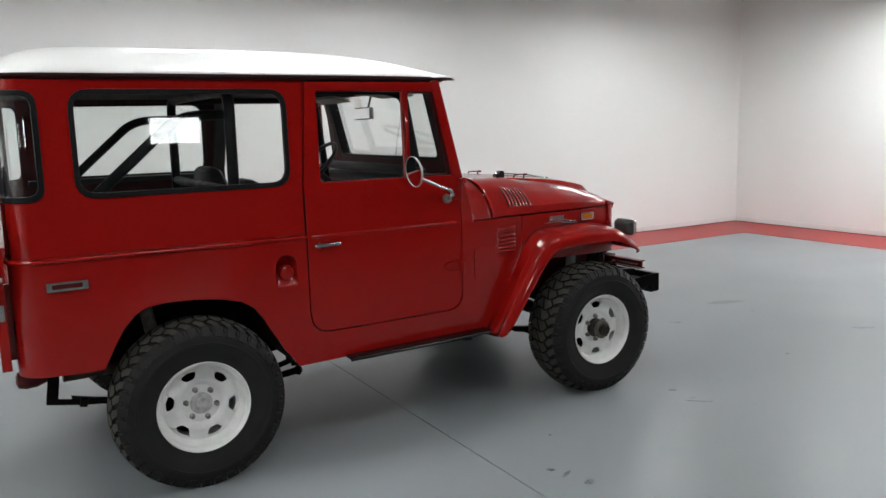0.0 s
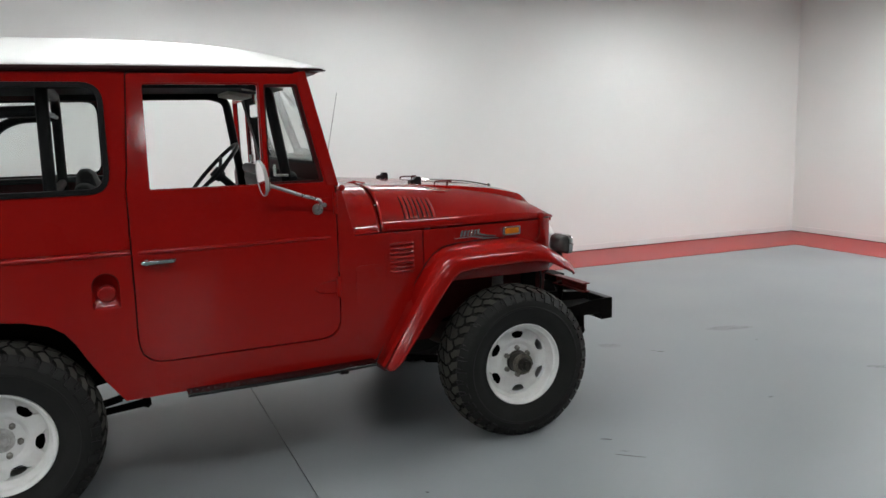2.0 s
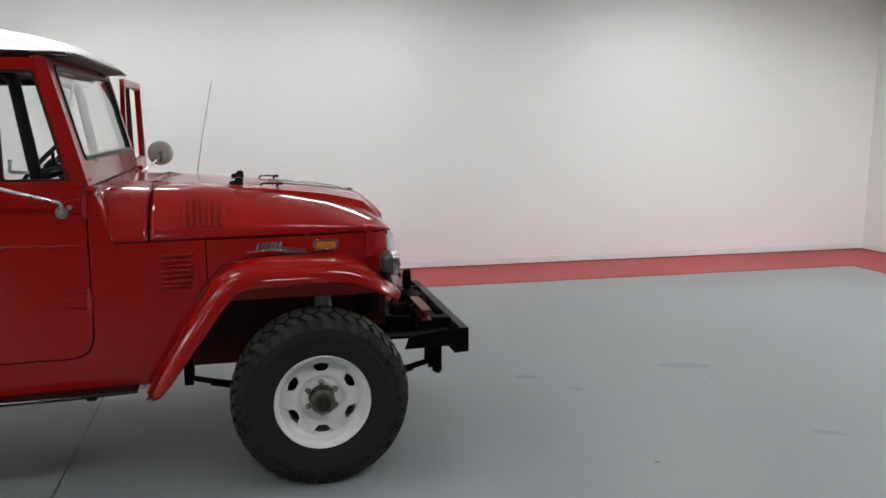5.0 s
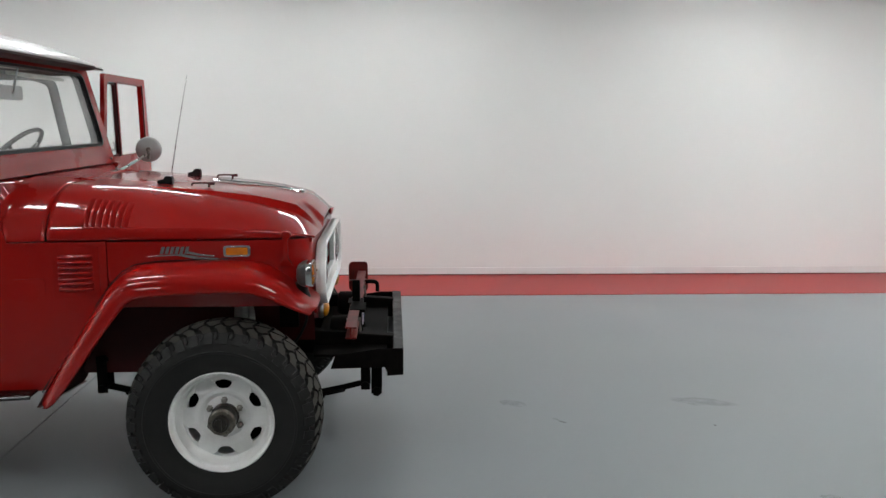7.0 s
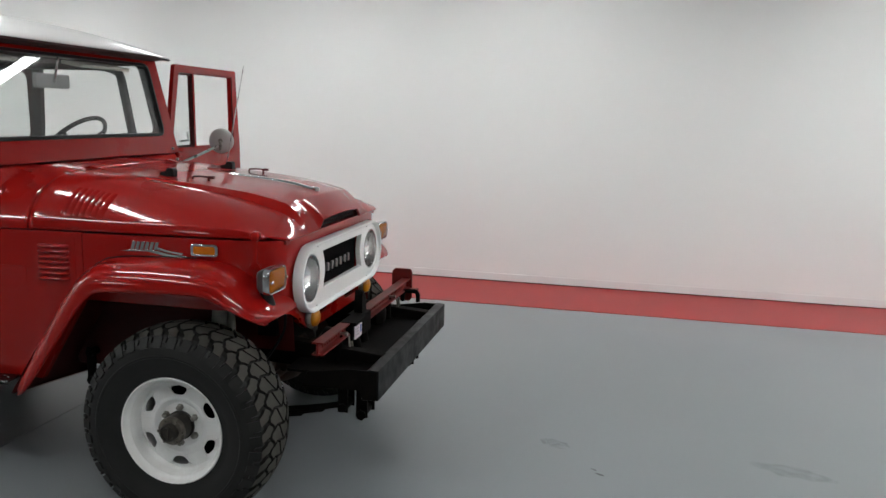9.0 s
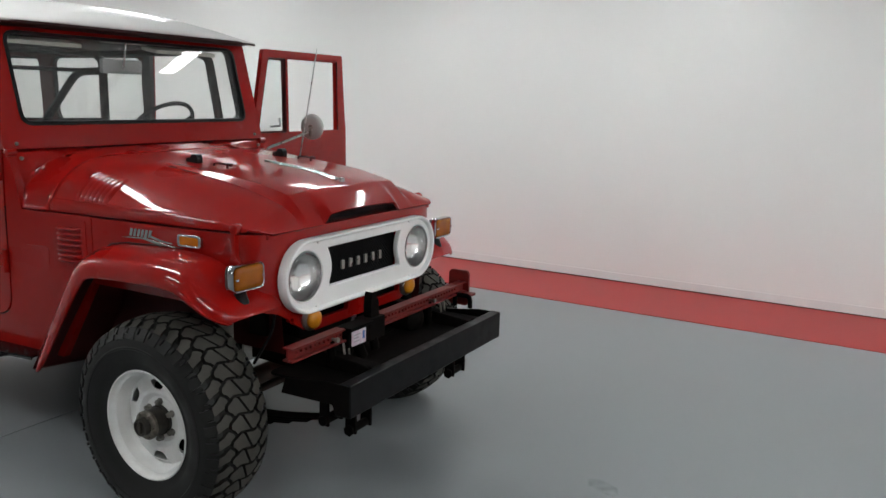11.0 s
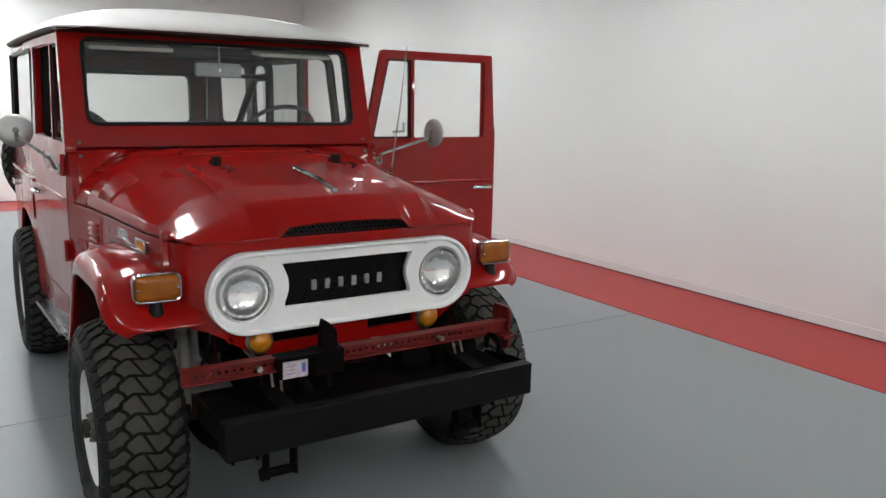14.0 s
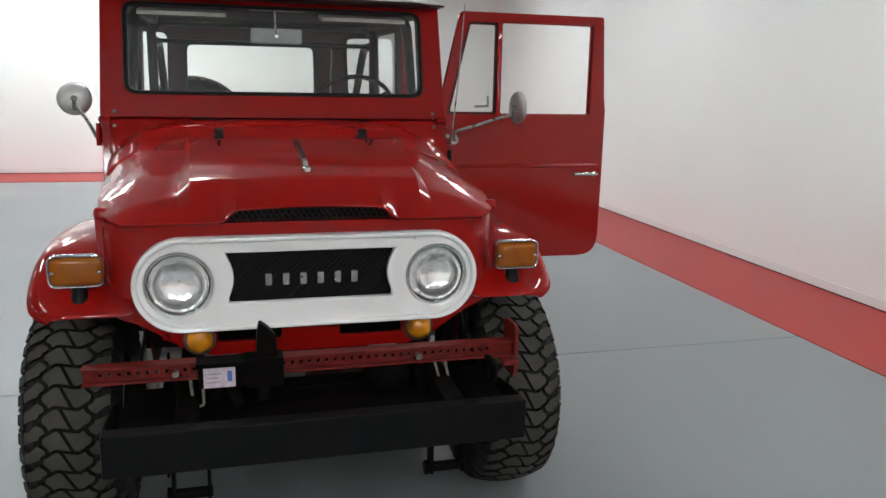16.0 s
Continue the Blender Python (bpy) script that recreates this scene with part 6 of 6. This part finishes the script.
# ---- cabin ----
def build_cabin():
    # dashboard with a padded top
    bm = bmesh.new()
    rows = []
    for y in (-0.70, -0.35, 0.0, 0.35, 0.70):
        rows.append([(1.375, y, 1.25), (1.375, y, 1.318), (1.30, y, 1.322), (1.235, y, 1.312), (1.215, y, 1.29), (1.225, y, 1.265), (1.26, y, 1.24), (1.265, y, 1.08), (1.375, y, 1.06)])
    rings(bm, rows)
    dash = part("dashboard", bm, VINYL, truck, "black padded dashboard", bevel=0.006)
    bm = bmesh.new()
    tube(bm, [(1.225, -0.655, 1.335), (1.22, -0.63, 1.346), (1.22, 0.54, 1.350), (1.225, 0.56, 1.338)], [0.018, 0.026, 0.026, 0.018], 14)
    part("crash_pad", bm, VINYL, dash, "black padded roll along the dashboard", smooth=60)
    bm = bmesh.new()
    box(bm, 1.18, 1.235, -0.60, -0.20, 1.17, 1.225)
    part("glove_tray", bm, GREYPLASTIC, dash, bevel=0.004)
    # steering wheel
    c = Vector((1.01, 0.375, 1.345))
    n = Vector((-0.72, 0, 0.69)).normalized()
    u = Vector((0, 1, 0))
    v = n.cross(u).normalized()
    bm = bmesh.new()
    rows = []
    for k in range(40):
        t = 2 * math.pi * k / 40
        o = u * math.cos(t) + v * math.sin(t)
        rows.append([c + o * (0.195 + 0.0115 * math.cos(a)) + n * 0.0115 * math.sin(a) for a in (2 * math.pi * j / 10 for j in range(10))])
    rows.append(rows[0])
    rings(bm, rows, True, False)
    wheel = part("steering_wheel", bm, VINYL, truck, "thin black steering wheel", smooth=60)
    for a in (90, 210, 330):
        t = radians(a)
        o = u * math.cos(t) + v * math.sin(t)
        bm = bmesh.new()
        tube(bm, [c - n * 0.035 + o * 0.02, c - n * 0.02 + o * 0.10, c + o * 0.19], [0.012, 0.009, 0.009], 8)
        part("spoke", bm, VINYL, wheel)
    bm = bmesh.new()
    tube(bm, [c + n * 0.0, c - n * 0.03, c - n * 0.06], [0.030, 0.038, 0.030], 18)
    tube(bm, [c - n * 0.05, c - n * 0.52], 0.022, 12)
    part("column", bm, VINYL, wheel)
    # interior mirror and visors
    bm = bmesh.new()
    rows = []
    for q, x in ((0.80, 1.212), (0.97, 1.206), (1.0, 1.196), (1.0, 1.186)):
        rows.append([(x, -0.002 + a * q, 1.660 + b * q) for a, b in rrect(-0.116, 0.116, -0.034, 0.034, 0.016)])
    rings(bm, rows)
    mir = part("rear_view_mirror", bm, GREYPLASTIC, truck, "grey-backed rear-view mirror", smooth=50)
    bm = bmesh.new()
    box(bm, 1.182, 1.185, -0.110, 0.106, 1.630, 1.690)
    part("mirror_glass", bm, MIRROR, mir)
    bm = bmesh.new()
    tube(bm, [(1.215, -0.005, 1.665), (1.245, -0.012, 1.77)], 0.006, 8)
    lathe(bm, [(0.014, 0.0), (0.011, 0.012)], (1.205, -0.004, 1.662), "x", 1, 12)
    part("stem", bm, CHROME, mir)
    for y0, y1 in ((-0.60, -0.22), (0.20, 0.60)):
        bm = bmesh.new()
        panel(bm, rrect(y0, y1, 0.0, 0.13, 0.02, 4), [], lambda a, b, d: Vector((1.215 - b * 0.98, a, 1.752 + b * 0.16 - d)), 0.018)
        part("sun_visor", bm, CREAM, truck, "cream sun visor folded up", bevel=0.005)
    bm = bmesh.new()
    box(bm, 1.20, 1.235, -0.12, 0.12, 1.768, 1.776)
    part("visor_rail", bm, CREAM, truck)
    # roll cage
    r = 0.024
    for s in (-1, 1):
        for name, pts in (("cage_front_leg", [(1.20, s * 0.655, 0.95), (1.205, s * 0.645, 1.28), (1.135, s * 0.620, 1.735), (1.05, s * 0.605, 1.765), (0.25, s * 0.60, 1.765)]),
                          ("cage_rear_stay", [(0.235, s * 0.60, 1.655), (0.06, s * 0.60, 1.65), (-0.02, s * 0.60, 1.62), (-0.42, s * 0.60, 1.26), (-0.48, s * 0.60, 0.90)])):
            bm = bmesh.new()
            tube(bm, bend(pts, 0.08, 6), r, 12)
            part(name, bm, BLACK, truck, "black roll cage tube", smooth=50)
    bm = bmesh.new()
    tube(bm, bend([(0.235, -0.62, 0.88), (0.235, -0.62, 1.72), (0.235, -0.56, 1.765), (0.235, 0.56, 1.765), (0.235, 0.62, 1.72), (0.235, 0.62, 0.88)], 0.06, 6), 0.026, 12)
    part("cage_hoop", bm, BLACK, truck, "black roll cage hoop", smooth=50)
    bm = bmesh.new()
    tube(bm, [(0.235, -0.60, 1.30), (0.235, 0.60, 1.30)], 0.022, 12)
    tube(bm, [(0.235, -0.60, 1.655), (0.235, 0.60, 1.655)], 0.012, 12)
    part("cage_bar", bm, BLACK, truck, smooth=50)
    # seats
    for y, top in ((0.36, 1.38), (-0.36, 1.34)):
        seat = empty("seat", truck)
        seat["label"] = "black vinyl seat"
        bm = bmesh.new()
        rows = []
        for z, x, t, w in ((0.92, 0.50, 0.07, 0.20), (1.0, 0.47, 0.075, 0.215), (1.15, 0.42, 0.07, 0.21), (top - 0.08, 0.37, 0.06, 0.19), (top - 0.02, 0.36, 0.045, 0.16), (top, 0.355, 0.02, 0.12)):
            rows.append([(x - t, y - w * 0.8, z), (x - t * 0.6, y - w, z), (x + t * 0.6, y - w, z), (x + t, y - w * 0.75, z), (x + t, y + w * 0.75, z), (x + t * 0.6, y + w, z), (x - t * 0.6, y + w, z), (x - t, y + w * 0.8, z)])
        rings(bm, rows)
        part("backrest", bm, VINYL, seat, bevel=0.02, smooth=60)
        bm = bmesh.new()
        box(bm, 0.42, 0.92, y - 0.23, y + 0.23, 0.80, 0.93)
        part("cushion", bm, VINYL, seat, bevel=0.04)
        bm = bmesh.new()
        box(bm, 0.46, 0.88, y - 0.20, y + 0.20, 0.605, 0.80)
        part("seat_base", bm, BLACK, seat)
    # white seam strip on the rear post and the inner side trims
    bm = bmesh.new()
    tube(bm, [(-0.66, 0.475, 1.36), (-0.66, 0.485, 1.66)], 0.006, 8)
    part("seal_strip", bm, CREAM, truck, "pale rubber seam strip")
    for s in (-1, 1):
        bm = bmesh.new()
        box(bm, -0.55, 0.48, s * 0.66, s * 0.74, 1.30, 1.33)
        box(bm, -0.60, 0.48, s * 0.64, s * 0.70, 0.88, 1.05)
        part("side_trim", bm, VINYL, truck, "dark inner side trim", bevel=0.005)


build_cabin()


# ---- marks on the floor ----
def build_marks():
    """Dark scuffs and faint smears: ends of the streak, half width, dark or faint."""
    random.seed(11)
    marks = [((2.556, -1.245), (2.665, -1.340), 0.0045, STAIN), ((2.60, -1.225), (2.64, -1.245), 0.006, SMEAR), ((1.600, -1.212), (1.612, -1.222), 0.006, STAIN),
             ((1.338, -1.535), (1.372, -1.560), 0.020, SMEAR), ((1.350, -1.640), (1.425, -1.600), 0.013, SMEAR), ((1.390, -1.745), (1.445, -1.735), 0.022, SMEAR),
             ((4.625, -0.036), (4.640, -0.042), 0.008, STAIN), ((4.53, 0.36), (4.88, 0.25), 0.085, HAZE), ((4.76, -0.83), (4.91, -0.91), 0.04, HAZE), ((3.79, -0.975), (3.82, -0.983), 0.007, STAIN),
             ((3.81, 0.09), (3.835, 0.075), 0.008, SMEAR), ((3.56, 0.36), (3.70, 0.29), 0.06, HAZE), ((3.83, 0.05), (3.87, 0.03), 0.007, STAIN), ((2.60, -1.06), (2.65, -1.09), 0.012, SMEAR)]
    for (xa, ya), (xb, yb), w, mat in marks:
        d = Vector((xb - xa, yb - ya))
        side = Vector((-d.y, d.x)).normalized()
        top, low = [], []
        for k in range(9):
            f = k / 8
            p = Vector((xa, ya)) + d * f
            half = w * math.sin(math.pi * min(0.97, max(0.03, f))) ** 0.6
            top.append(p + side * half * random.uniform(0.55, 1.0))
            low.append(p - side * half * random.uniform(0.55, 1.0))
        bm = bmesh.new()
        panel(bm, [(p.x, p.y) for p in top + low[::-1]], [], lambda u, v, dd: Vector((u, v, 0.0012 - dd)), 0.0008)
        tagged(part("floor_scuff", bm, mat, smooth=20), "small dark scuff on the grey floor" if mat is STAIN else "faint dirty smear on the grey floor", "scuff", "floor scuffs", kind="structure")


build_marks()
